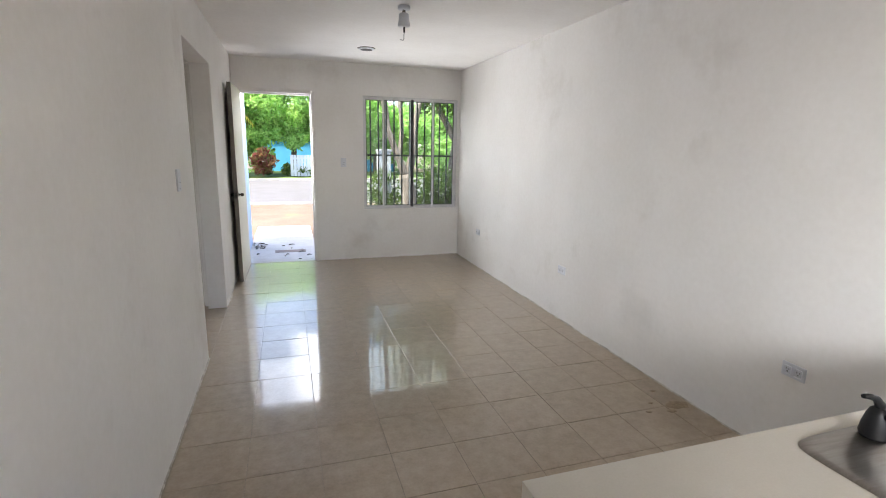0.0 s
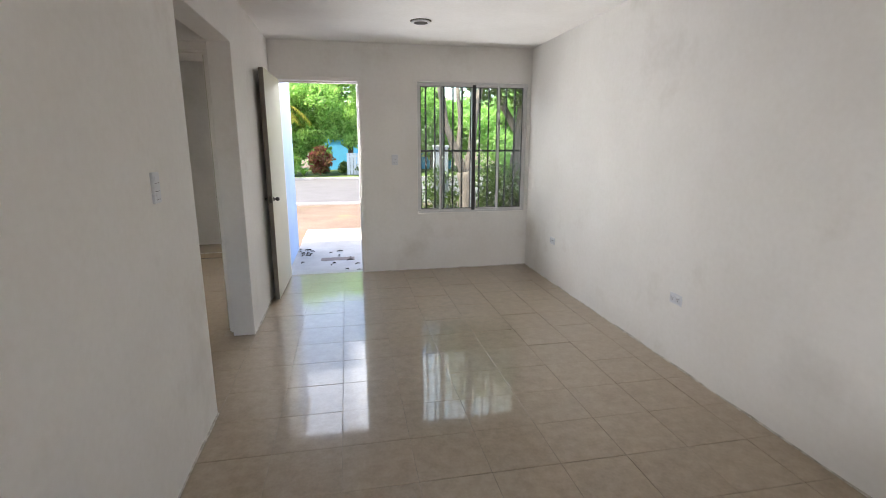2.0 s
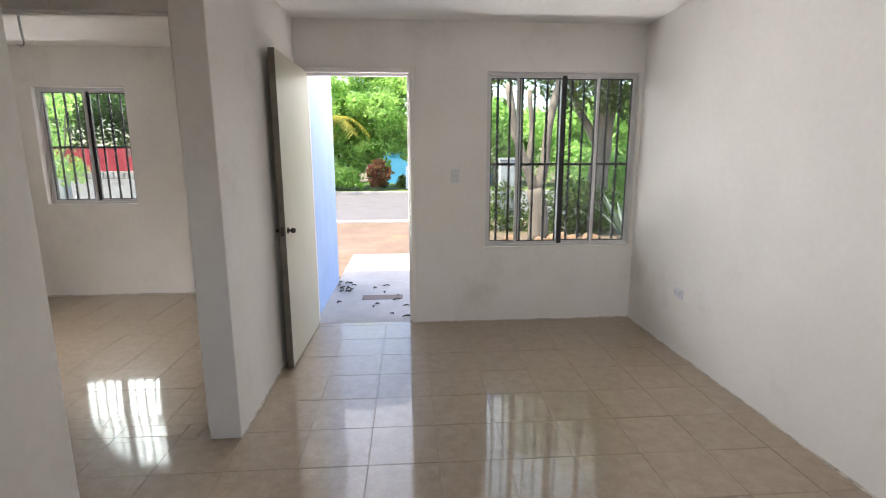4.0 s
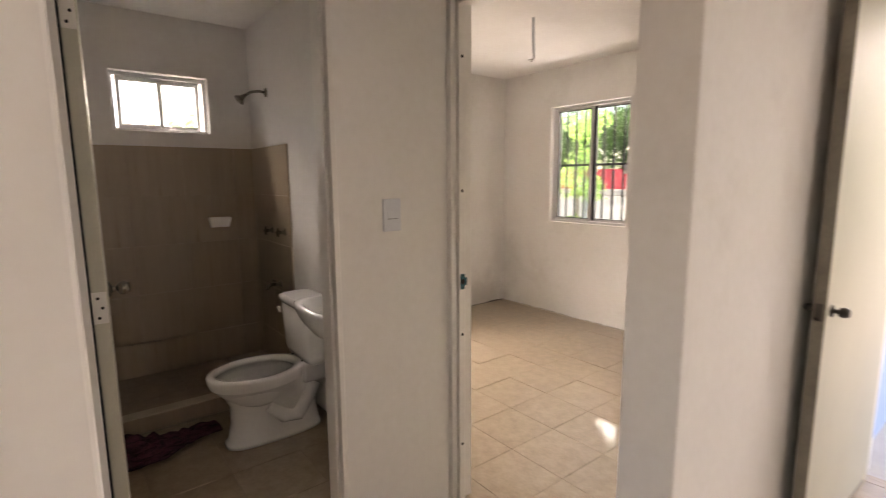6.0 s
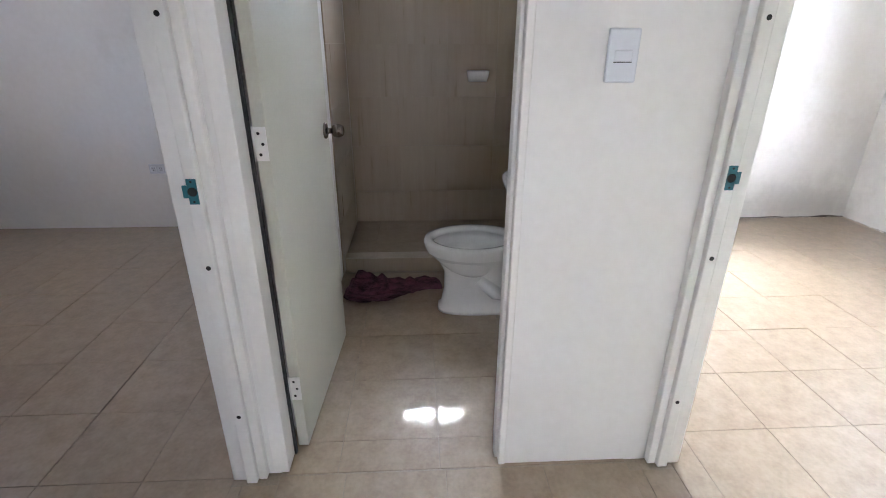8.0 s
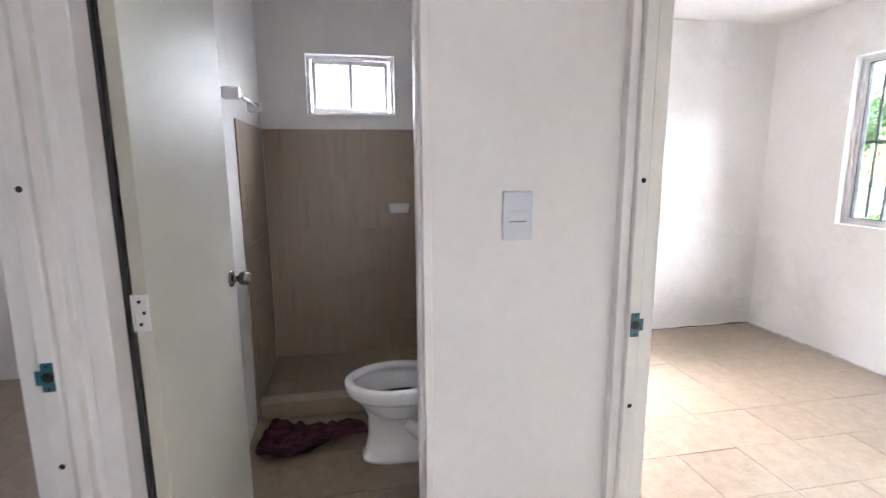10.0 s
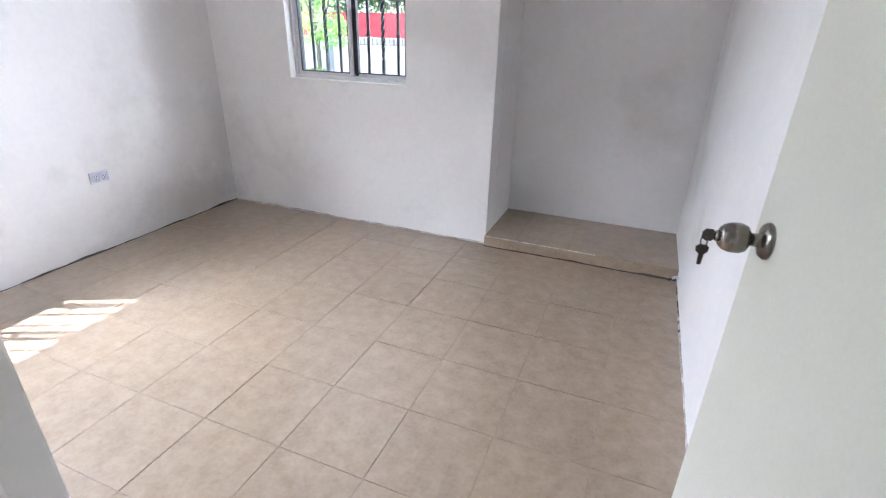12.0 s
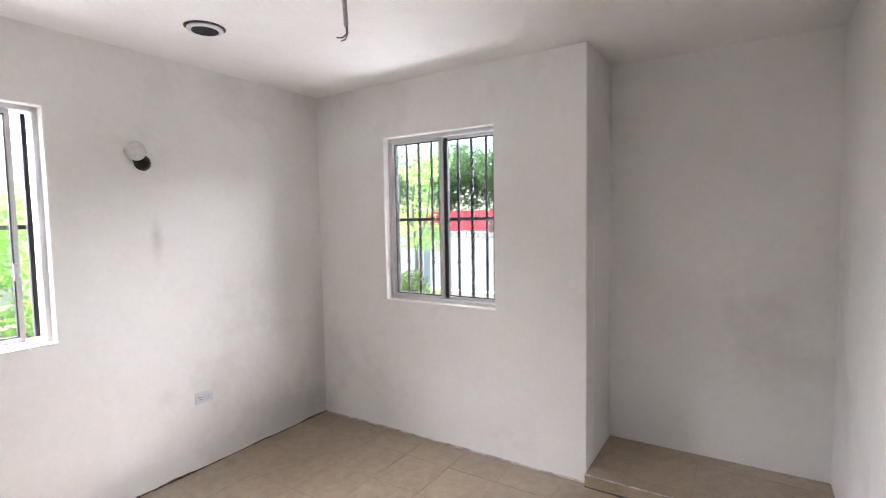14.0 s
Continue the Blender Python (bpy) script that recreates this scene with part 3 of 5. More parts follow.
W4 = window("window_4", pose(-3.245, BA[0], BA[2], 0, 0, 90), w, h, [(0.032, w / 2 + 0.015, 0.006, 0), (w / 2 - 0.015, w - 0.032, 0.034, 0)], M_FROST,
            "small high white bathroom window with two panes", 0.06, 0.022, M_ALU)
grille(pose(-3.53, BA[0] + 0.005, BA[2], 0, 0, 90), w - 0.01, h, 0.02, 4, "pale painted bars outside the bathroom window", 0, M_ALU)


# ---------------------------------------------------------------- doors
def knob(parent, m, material=M_STEEL, key=False):
    """Ball knob on a round rose; local z points away from the leaf."""
    bm = bmesh.new()
    lathe(bm, [(0.033, 0), (0.033, 0.004), (0.029, 0.009), (0.016, 0.013), (0.012, 0.016), (0.0115, 0.028), (0.016, 0.031), (0.023, 0.035), (0.0268, 0.044), (0.0272, 0.054), (0.026, 0.062), (0.0225, 0.071), (0.017, 0.077), (0.011, 0.0785)], m, 24)
    k = part("knob", bm, material, parent, "dark bronze ball knob" if material == M_BRONZE else "satin nickel ball knob")
    if key:
        bm = bmesh.new()
        lathe(bm, [(0.010, 0.0786), (0.010, 0.083), (0.008, 0.085)], m, 14)
        part("lock_cylinder", bm, M_STEEL, k)

        def plate(pts, x0, x1):
            """A flat key outline given as (y, z), between x0 and x1."""
            bm = bmesh.new()
            loft(bm, [[m @ Vector((x, y, z - 0.006)) for y, z in pts] for x in (x0, x1)])
            for f in bm.faces:
                f.smooth = False
            return bm

        bm = plate([(-0.004, 0.084), (-0.004, 0.090), (-0.011, 0.094), (-0.011, 0.106), (-0.004, 0.111), (0.006, 0.111), (0.011, 0.104), (0.011, 0.094), (0.004, 0.090), (0.004, 0.084)], -0.0012, 0.0012)
        part("key", bm, M_BRONZE, k, "key in the lock")
        bm = bmesh.new()
        c = Vector((0.0, 0.014, 0.099))
        tube(bm, [m @ (c + Vector((0.006 * math.sin(a), 0.010 * math.cos(a), 0.004 * math.sin(a)))) for a in (2 * math.pi * i / 16 for i in range(17))], 0.0011, 6)
        part("key_ring", bm, M_BRONZE, k)
        bm = plate([(0.020, 0.098), (0.020, 0.111), (0.025, 0.116), (0.033, 0.115), (0.038, 0.109), (0.058, 0.108), (0.060, 0.105), (0.058, 0.101), (0.038, 0.100), (0.033, 0.095), (0.025, 0.094)], -0.0012, 0.0012)
        part("key", bm, M_BRONZE, k, "second key hanging from the ring")
    return k


def interior_door(name, m, w, depth, leaf_m, leaf_w, label, leaf=True, strike_z=0.985, key=False, face=1, holes_left=True, hinges=(), knob_z=0.985, rim=0.027, stop=0.042):
    """Steel frame in an opening from x=0 to w, y from 0 (hall side) to depth; the leaf hangs at leaf_m, its width along local x."""
    root = thing(name, m, label, "door", kind="structure")
    H = 2.10
    for x0, sgn, nm in ((0.0, 1, "jamb"), (w, -1, "jamb")):
        bm = bmesh.new()
        if holes_left is None and sgn > 0:
            box(bm, -0.004, -0.0015, 0, 0.044, 0.092, H, 0.003, 2)
            part(nm, bm, M_FRAME, root)
            # solid black strip: the hinge gap's shade is put in as colour
            boxpart("gap_shade_strip", (0.0442, 0.075, 0.0, 0.0515, 0.091, H - 0.045), M_RUBBER_GAP, root, label="black strip in place of the shaded gap between frame and leaf")
            continue
        xs = lambda a, b: (min(x0 + sgn * a, x0 + sgn * b), max(x0 + sgn * a, x0 + sgn * b))
        a, b = xs(-0.004, rim)
        box(bm, a, -0.006, 0, b, depth * 0.22, H, 0.004, 2)
        a, b = xs(-0.004, stop)
        box(bm, a, depth * 0.22, 0, b, depth * 0.58, H, 0.004, 2)
        a, b = xs(-0.004, rim)
        box(bm, a, depth * 0.58, 0, b, depth + 0.006, H, 0.004, 2)
        part(nm, bm, M_FRAME, root)
    bm = bmesh.new()
    box(bm, 0, -0.006, H - 0.03, w, depth * 0.22, H + 0.028, 0.004, 2)
    box(bm, 0, depth * 0.22, H - 0.042, w, depth * 0.58, H + 0.028, 0.004, 2)
    box(bm, 0, depth * 0.58, H - 0.03, w, depth + 0.006, H + 0.028, 0.004, 2)
    part("head", bm, M_FRAME, root)
    sx = 0.0 if holes_left else w
    d = 1 if holes_left else -1
    if holes_left is not None:
        yc = depth * 0.40
        bm = bmesh.new()
        x0, x1 = sorted((sx + d * 0.042, sx + d * 0.0445))
        box(bm, x0, yc - 0.012, strike_z - 0.032, x1, yc + 0.012, strike_z + 0.032, 0.001)
        box(bm, x0, yc + 0.012, strike_z - 0.016, x1, yc + 0.024, strike_z + 0.016, 0.001)
        sp = part("strike_plate", bm, M_TEAL, root, "teal metal strike plate")
        bm = bmesh.new()
        lathe(bm, [(0.0115, 0), (0.0115, 0.0008), (0.010, 0.0009)], Matrix.Translation((sx + d * 0.0445, yc, strike_z)) @ Matrix.Rotation(radians(90 * d), 4, "Y"), 18)
        for dz in (-0.025, 0.025):
            lathe(bm, [(0.003, 0), (0.003, 0.0006), (0.002, 0.0007)], Matrix.Translation((sx + d * 0.0445, yc, strike_z + dz)) @ Matrix.Rotation(radians(90 * d), 4, "Y"), 8)
        part("latch_hole", bm, M_HOLE, sp)
        for z in (0.27, 0.76, 1.355, 1.87):
            bm = bmesh.new()
            lathe(bm, [(0.0065, 0), (0.0065, 0.0006), (0.004, 0.0009)], Matrix.Translation((sx + d * 0.0422, yc, z)) @ Matrix.Rotation(radians(90 * d), 4, "Y"), 10)
            part("screw_hole", bm, M_HOLE, root)
    if leaf:
        lm = leaf_m
        bm = bmesh.new()
        box(bm, 0.002, -0.018, 0.012, leaf_w, 0.018, 2.055, 0.0025, 2)
        lf = part("door_leaf", bm, M_DOOR, root)
        lf.matrix_basis = lm
        kz, kx = knob_z, leaf_w - 0.062
        knob(lf, Matrix.Translation((kx, -0.018, kz)) @ Matrix.Rotation(radians(90), 4, "X") @ Matrix.Scale(0.87 if key else 0.95, 4), key=key and face < 0)
        knob(lf, Matrix.Translation((kx, 0.018, kz)) @ Matrix.Rotation(radians(-90), 4, "X") @ Matrix.Scale(0.87 if key else 0.95, 4), key=key and face > 0)
        boxpart("latch_plate", (leaf_w - 0.0005, -0.011, kz - 0.028, leaf_w + 0.0012, 0.011, kz + 0.028), M_STEEL, lf)
        for z in hinges:
            bm = bmesh.new()
            box(bm, -0.0005, -0.0165, z - 0.045, 0.0022, 0.0165, z + 0.045, 0.0006)
            lathe(bm, [(0.006, z - 0.045), (0.006, z + 0.045)], Matrix.Translation((-0.002, 0.0225, 0)), 10)
            hg = part("hinge", bm, M_FRAME, lf, "white painted butt hinge")
            bm = bmesh.new()
            for dz in (-0.028, 0.0, 0.028):
                lathe(bm, [(0.0045, 0), (0.0045, 0.0006), (0.002, 0.001)], Matrix.Translation((-0.0004, 0.004 - 0.009 * (dz == 0), z + dz)) @ Matrix.Rotation(radians(-90), 4, "Y"), 8)
            part("screws", bm, M_HOLE, hg)
    return root


# bedroom door: frame in the wall between hall and bedroom, leaf swung wide into the bedroom
interior_door("door_2", pose(-1.0, -1.637, 0), 0.838, 0.095, pose(0.80, 0.062, 0, 0, 0, 96.1), 0.735,
              "pale painted flush bedroom door standing open into the bedroom", key=True, face=1, knob_z=1.012)
# bathroom door: frame in the hall's end wall, leaf swung into the bathroom
interior_door("door_3", pose(-1.0, -2.877, 0, 0, 0, 90), 0.752, 0.115, pose(0.070, 0.10, 0, 0, 0, 86.9), 0.70,
              "pale painted flush bathroom door standing open", face=-1, holes_left=None, hinges=(0.255, 1.052, 1.84), rim=0.018, stop=0.027)
# second bedroom: the frame alone, its leaf swung out of view
interior_door("door_4", pose(-0.162, -2.903, 0, 0, 0, 180), 0.838, 0.095, Matrix(), 0.7,
              "white steel frame of the second bedroom door", leaf=False, holes_left=False, strike_z=0.965)

# front door: white steel frame, leaf folded back against the wall
fd = thing("door_1", pose(FD[0], 0, 0), "pale painted front door standing open against the wall", "door", kind="structure")
w = FD[1] - FD[0]
for x0, x1 in ((-0.002, 0.035), (w - 0.035, w + 0.002)):
    bm = bmesh.new()
    box(bm, x0, -0.012, 0, x1, 0.05, 2.118, 0.004, 2)
    s = 0.018 if x0 < 0.1 else -0.018
    box(bm, min(x0, x0 + s), 0.05, 0, max(x1, x1 + s), 0.10, 2.118, 0.004, 2)
    part("jamb", bm, M_FRAME, fd)
bm = bmesh.new()
box(bm, 0.035, -0.012, 2.082, w - 0.035, 0.05, 2.122, 0.004, 2)
box(bm, 0.035, 0.05, 2.065, w - 0.035, 0.10, 2.122, 0.004, 2)
part("head", bm, M_FRAME, fd)
lf = boxpart("door_leaf", (0, -0.02, 0.012, 0.86, 0.02, 2.08), M_DOOR, fd, 0.002, "pale flush front door leaf")
lf.matrix_basis = pose(0.045, -0.03, 0, 0, 0, -91.2)
# strip darker than the leaf: shade on its edge put into the colour
boxpart("edge_shade_strip", (0.8602, -0.0195, 0.013, 0.8625, 0.0195, 2.079), M_EDGE, lf)
knob(lf, Matrix.Translation((0.805, 0.02, 0.95)) @ Matrix.Rotation(radians(-90), 4, "X") @ Matrix.Scale(0.66, 4), M_BRONZE)
knob(lf, Matrix.Translation((0.805, -0.02, 0.95)) @ Matrix.Rotation(radians(90), 4, "X") @ Matrix.Scale(0.48, 4), M_BRONZE)
boxpart("latch_plate", (0.8626, -0.012, 0.92, 0.864, 0.012, 0.98), M_BRONZE, lf)
tagged(boxpart("threshold", (0.033, 0.0, -0.10, 0.934, 0.158, -0.006), M_CONC, None, 0.004), "worn concrete front door threshold", kind="structure")


# ---------------------------------------------------------------- switches and sockets
def switch_plate(m, label, marks=1, w=0.07, h=0.115):
    root = thing("light_switch", m, label, "switch")
    boxpart("plate", (-w / 2, -0.012, -h / 2, w / 2, 0.0, h / 2), M_PLASTIC, root, 0.004, seg=2)
    for i in range(marks):
        z = (i - (marks - 1) / 2) * 0.032
        boxpart("rocker", (-0.022, -0.0150, z - 0.013, 0.022, -0.0118, z + 0.013), M_PLASTIC, root, 0.002)
        boxpart("gap", (-0.022, -0.0126, z - 0.0150, 0.022, -0.0115, z - 0.0132), M_HOLE, root)
    return root


def socket(m, label, w=0.115, h=0.07):
    root = thing("wall_socket", m, label, "socket")
    boxpart("plate", (-w / 2, -0.008, -h / 2, w / 2, 0.0, h / 2), M_PLASTIC, root, 0.003, seg=2)
    for x in (-0.026, 0.026):
        o = boxpart("outlet", (x - 0.018, -0.0105, -0.020, x + 0.018, -0.0096, 0.020), M_PLASTIC, root, 0.004, seg=2)
        bm = bmesh.new()
        box(bm, x - 0.008, -0.0112, 0.001, x - 0.0055, -0.0103, 0.010)
        box(bm, x + 0.0055, -0.0112, 0.001, x + 0.008, -0.0103, 0.009)
        box(bm, x - 0.003, -0.0112, -0.011, x + 0.003, -0.0103, -0.005)
        part("slots", bm, M_HOLE, o)
    return root


switch_plate(pose(1.272, 0.0, 1.266), "white two-rocker light switch beside the front door", 2)
switch_plate(pose(0.0, -3.358, 1.276, 0, 0, 90), "white three-way light switch on the passage wall", 3, 0.07, 0.122)
switch_plate(pose(-1.0, -1.91, 1.273, 0, 0, 90), "white light switch beside the bathroom door", 1, 0.075, 0.12)
for y, z in ((-0.785, 0.446), (-2.769, 0.448), (-4.846, 0.47)):
    socket(pose(XR, y, z, 0, 0, -90), "white double socket on the living-room wall")
socket(pose(XL, 0.091, 0.446, 0, 0, 90), "white double socket on the bedroom wall")
socket(pose(XL, -4.30, 0.45, 0, 0, 90), "white double socket in the second bedroom")
rose = thing("wall_box_ring", pose(-0.158, 0.60, 1.826, 0, 0, -90), "white round blank cover on the bedroom wall", "cover plate")
bm = bmesh.new()
lathe(bm, [(0.048, 0), (0.048, 0.006), (0.040, 0.010), (0.036, 0.005), (0.0, 0.005)], Matrix.Rotation(radians(90), 4, "X"), 24)
part("ring", bm, M_FRAME, rose)
bm = bmesh.new()
lathe(bm, [(0.0525, 0.0005), (0.0525, 0.002), (0.0485, 0.003)], Matrix.Rotation(radians(90), 4, "X"), 24)
part("gap_ring", bm, M_GAP, rose, "dark open joint round the cover")

# ---------------------------------------------------------------- ceiling and wall fittings
def downlight(x, y, label):
    root = thing("recessed_downlight", pose(x, y, CEIL), label, "ceiling light", "recessed downlights")
    bm = bmesh.new()
    lathe(bm, [(0.080, -0.004), (0.083, -0.010), (0.080, -0.015), (0.064, -0.017), (0.061, -0.014), (0.061, -0.004)], Matrix(), 36)
    part("trim_ring", bm, M_PLASTIC, root, "white round trim ring")
    bm = bmesh.new()
    lathe(bm, [(0.0615, -0.0172), (0.055, -0.008), (0.03, -0.006), (0.0, -0.006)], Matrix(), 30)
    part("reflector", bm, M_BLACK, root, "black unlit reflector")
    # flat dark ring on the ceiling: the gap's shade is put in as colour
    bm = bmesh.new()
    lathe(bm, [(0.078, -0.0014), (0.092, -0.0010), (0.094, -0.0004)], Matrix(), 36)
    part("gap_ring", bm, M_GAP, root, "dark ring for the shaded gap round the loose trim")
    return root


downlight(1.425, -1.002, "white recessed downlight with a black reflector in the living room")
downlight(-2.80, -0.168, "white recessed downlight with a black reflector in the bedroom")

pend = thing("pendant_lampholder", pose(1.438, -2.67, CEIL), "white hanging lamp socket with a bent bare wire", "ceiling lamp")
bm = bmesh.new()
lathe(bm, [(0.040, 0.0), (0.046, -0.006), (0.046, -0.022), (0.040, -0.028), (0.012, -0.030)], Matrix(), 24)
part("canopy", bm, M_PLASTIC, pend)
bm = bmesh.new()
lathe(bm, [(0.012, -0.030), (0.010, -0.036), (0.014, -0.042), (0.010, -0.050)], Matrix(), 12)
part("neck", bm, M_STEEL, pend)
bm = bmesh.new()
lathe(bm, [(0.012, -0.048), (0.032, -0.052), (0.036, -0.060), (0.039, -0.100), (0.045, -0.125), (0.045, -0.138), (0.040, -0.143), (0.010, -0.144)], Matrix(), 24)
part("lampholder", bm, M_PLASTIC, pend)
bm = bmesh.new()
tube(bm, [(0.002, 0, -0.142), (0.002, 0, -0.180)], 0.007, 8)
tube(bm, [(0.002, 0, -0.184), (0.000, 0, -0.20), (0.001, 0.0, -0.222), (-0.006, 0.0, -0.234), (-0.018, 0, -0.233), (-0.027, 0.0, -0.228)], 0.0022, 8)
part("wire", bm, M_RUBBER_GAP, pend, "black bent bare wire")

wire = thing("ceiling_wire_stub", pose(-1.815, -0.242, CEIL), "grey conduit stub with bare wires on the bedroom ceiling", "wire")
bm = bmesh.new()
tube(bm, [(0, 0, 0), (0.002, 0, -0.12), (0.006, 0.004, -0.235)], 0.0085, 10)
part("conduit", bm, M_FENCE, wire)
bm = bmesh.new()
tube(bm, [(0.006, 0.004, -0.23), (0.007, 0.004, -0.262), (-0.010, 0.0, -0.272), (-0.035, -0.004, -0.268)], 0.003, 6)
tube(bm, [(0.008, 0.004, -0.23), (0.010, 0.006, -0.258), (0.0, 0.004, -0.280), (-0.018, 0.0, -0.283)], 0.0026, 6)
part("wires", bm, M_EDGE, wire, "stripped wire ends")

lamp = thing("wall_lamp", pose(XL, -0.205, 1.875), "bare frosted bulb in a black wall socket", "wall lamp")
ax = Vector((0.10, -0.074, 0.048)).to_track_quat("Z", "Y").to_matrix().to_4x4()
bm = bmesh.new()
lathe(bm, [(0.046, -0.03), (0.046, -0.004), (0.040, 0.012), (0.034, 0.022), (0.032, 0.052), (0.029, 0.060)], ax, 22)
part("socket", bm, M_BLACK, lamp, "black bulb socket")
bm = bmesh.new()
lathe(bm, [(0.022, 0.058), (0.026, 0.070), (0.040, 0.088), (0.049, 0.110), (0.051, 0.128), (0.046, 0.150), (0.032, 0.168), (0.014, 0.176), (0.002, 0.177)], ax, 28)
part("bulb", bm, M_BULB, lamp, "frosted white bulb")

# ---------------------------------------------------------------- kitchen end
counter = thing("kitchen_counter", pose(0.956, -6.30, 0), "cream laminate kitchen counter with white front", "counter")
CW = XR - 0.956 - 0.003
bm = bmesh.new()
sx0, sx1, sy0, sy1 = 0.595, 1.50, 0.09, 0.545
hx0, hx1, hy0, hy1 = sx0 + 0.05, sx1 - 0.05, sy0 + 0.04, sy1 - 0.04
for d in ((0, 0, hx0, 0.61), (hx1, 0, CW, 0.61), (hx0, 0, hx1, hy0), (hx0, hy1, hx1, 0.61)):
    box(bm, d[0], d[1], 0.862, d[2], d[3], 0.90)
bmesh.ops.remove_doubles(bm, verts=bm.verts[:], dist=1e-5)
part("worktop", bm, M_COUNTER, counter)
boxpart("end_panel", (0.012, 0.015, 0.0, 0.03, 0.60, 0.861), M_CABINET, counter, 0.002)
boxpart("back_panel", (0.031, 0.58, 0.0, CW, 0.598, 0.861), M_CABINET, counter, 0.002)
for i in range(3):
    x = 0.04 + i * 0.61
    boxpart("cabinet_door", (x, 0.012, 0.1, x + 0.60, 0.03, 0.855), M_CABINET, counter, 0.003)
sink = thing("kitchen_sink", pose(0.956, -6.30, 0.90), "stainless drop-in kitchen sink with a wide rim", "sink")
bm = bmesh.new()
cx, cy = (sx0 + sx1) / 2, (sy0 + sy1) / 2 + 0.006
rx, ry = (sx1 - sx0) / 2 + 0.018, (sy1 - sy0) / 2 + 0.018
loft(bm, [oval(cx, cy, 0.001, rx, ry, 72, 13), oval(cx, cy, 0.006, rx - 0.006, ry - 0.006, 72, 13), oval(cx, cy, 0.004, rx - 0.02, ry - 0.02, 72, 12),
          oval(cx + 0.03, cy - 0.045, 0.002, rx - 0.10, ry - 0.09, 72, 9), oval(cx + 0.03, cy - 0.045, -0.02, rx - 0.112, ry - 0.102, 72, 9),
          oval(cx + 0.03, cy - 0.045, -0.15, rx - 0.14, ry - 0.13, 72, 7), oval(cx + 0.03, cy - 0.045, -0.17, 0.04, 0.04, 72, 2)], cap0=False)
part("basin", bm, M_STAINLESS, sink)
fauc = thing("kitchen_faucet", pose(1.728, -5.775, 0.906) @ Matrix.Scale(0.8, 4), "black single-lever kitchen faucet on the sink rim", "faucet")
bm = bmesh.new()
lathe(bm, [(0.032, 0), (0.034, 0.010), (0.031, 0.035), (0.025, 0.06), (0.019, 0.076), (0.010, 0.082)], Matrix(), 24)
part("body", bm, M_BLACK, fauc)
bm = bmesh.new()
pts = [(0.004, 0, 0.07), (-0.001, 0, 0.09), (-0.012, 0.004, 0.105), (-0.030, 0.008, 0.112), (-0.052, 0.012, 0.115)]
tube(bm, pts, [0.014, 0.012, 0.009, 0.008, 0.006], 12)
part("lever", bm, M_BLACK, fauc)
bm = bmesh.new()
tube(bm, [(0.0, -0.02, 0.06), (0.02, -0.09, 0.12), (0.03, -0.16, 0.13), (0.035, -0.20, 0.11)], [0.014, 0.013, 0.012, 0.012], 12)
part("spout", bm, M_BLACK, fauc)

# ---------------------------------------------------------------- bathroom fittings
toi = thing("toilet", pose(-2.07, -1.735, 0), "white ceramic toilet without a seat", "toilet")
bm = bmesh.new()
loft(bm, [oval(0, -0.305, 0.0, 0.106, 0.262, 32, 3), oval(0, -0.305, 0.018, 0.103, 0.258, 32, 3), oval(0, -0.300, 0.03, 0.094, 0.248, 32, 3), oval(0, -0.298, 0.12, 0.089, 0.234, 32, 2.8),
          oval(0, -0.303, 0.22, 0.094, 0.230, 32, 2.6), oval(0, -0.325, 0.275, 0.118, 0.236, 32, 2.3), oval(0, -0.362, 0.315, 0.160, 0.240, 32, 2.1), oval(0, -0.375, 0.338, 0.180, 0.245, 32, 2.1)], cap1=False)
for x in (-1, 1):   # the trapway's bulge on each side
    tube(bm, [(x * 0.070, -0.36, 0.20), (x * 0.076, -0.27, 0.12), (x * 0.078, -0.20, 0.11), (x * 0.076, -0.14, 0.19), (x * 0.07, -0.09, 0.27)], [0.035, 0.042, 0.044, 0.042, 0.04], 14)
part("pedestal", bm, M_CERAMIC, toi)
bm = bmesh.new()
loft(bm, [oval(0, -0.375, 0.335, 0.182, 0.247, 36), oval(0, -0.38, 0.36, 0.192, 0.252, 36), oval(0, -0.38, 0.385, 0.196, 0.256, 36), oval(0, -0.38, 0.398, 0.190, 0.250, 36),
          oval(0, -0.385, 0.401, 0.172, 0.224, 36), oval(0, -0.388, 0.397, 0.156, 0.205, 36), oval(0, -0.39, 0.380, 0.149, 0.196, 36), oval(0, -0.39, 0.368, 0.152, 0.200, 36), oval(0, -0.388, 0.358, 0.168, 0.220, 36), oval(0, -0.388, 0.335, 0.166, 0.216, 36), oval(0, -0.39, 0.29, 0.142, 0.185, 36), oval(0, -0.385, 0.24, 0.115, 0.145, 36),
          oval(0, -0.37, 0.20, 0.08, 0.10, 36)], cap0=False)
part("bowl", bm, M_CERAMIC, toi)
bm = bmesh.new()
loft(bm, [oval(0, -0.386, 0.274, 0.129, 0.165, 36), oval(0, -0.386, 0.276, 0.129, 0.165, 36)])
part("water", bm, M_WATER, toi)
bm = bmesh.new()
box(bm, -0.115, -0.17, 0.28, 0.115, 0.02, 0.400, 0.02, 3)
part("deck", bm, M_CERAMIC, toi)
for x in (-0.07, 0.07):
    bm = bmesh.new()
    lathe(bm, [(0.007, 0.399), (0.007, 0.404), (0.003, 0.405)], Matrix.Translation((x, -0.155, 0)), 10)
    part("bolt_hole", bm, M_HOLE, toi)
bm = bmesh.new()
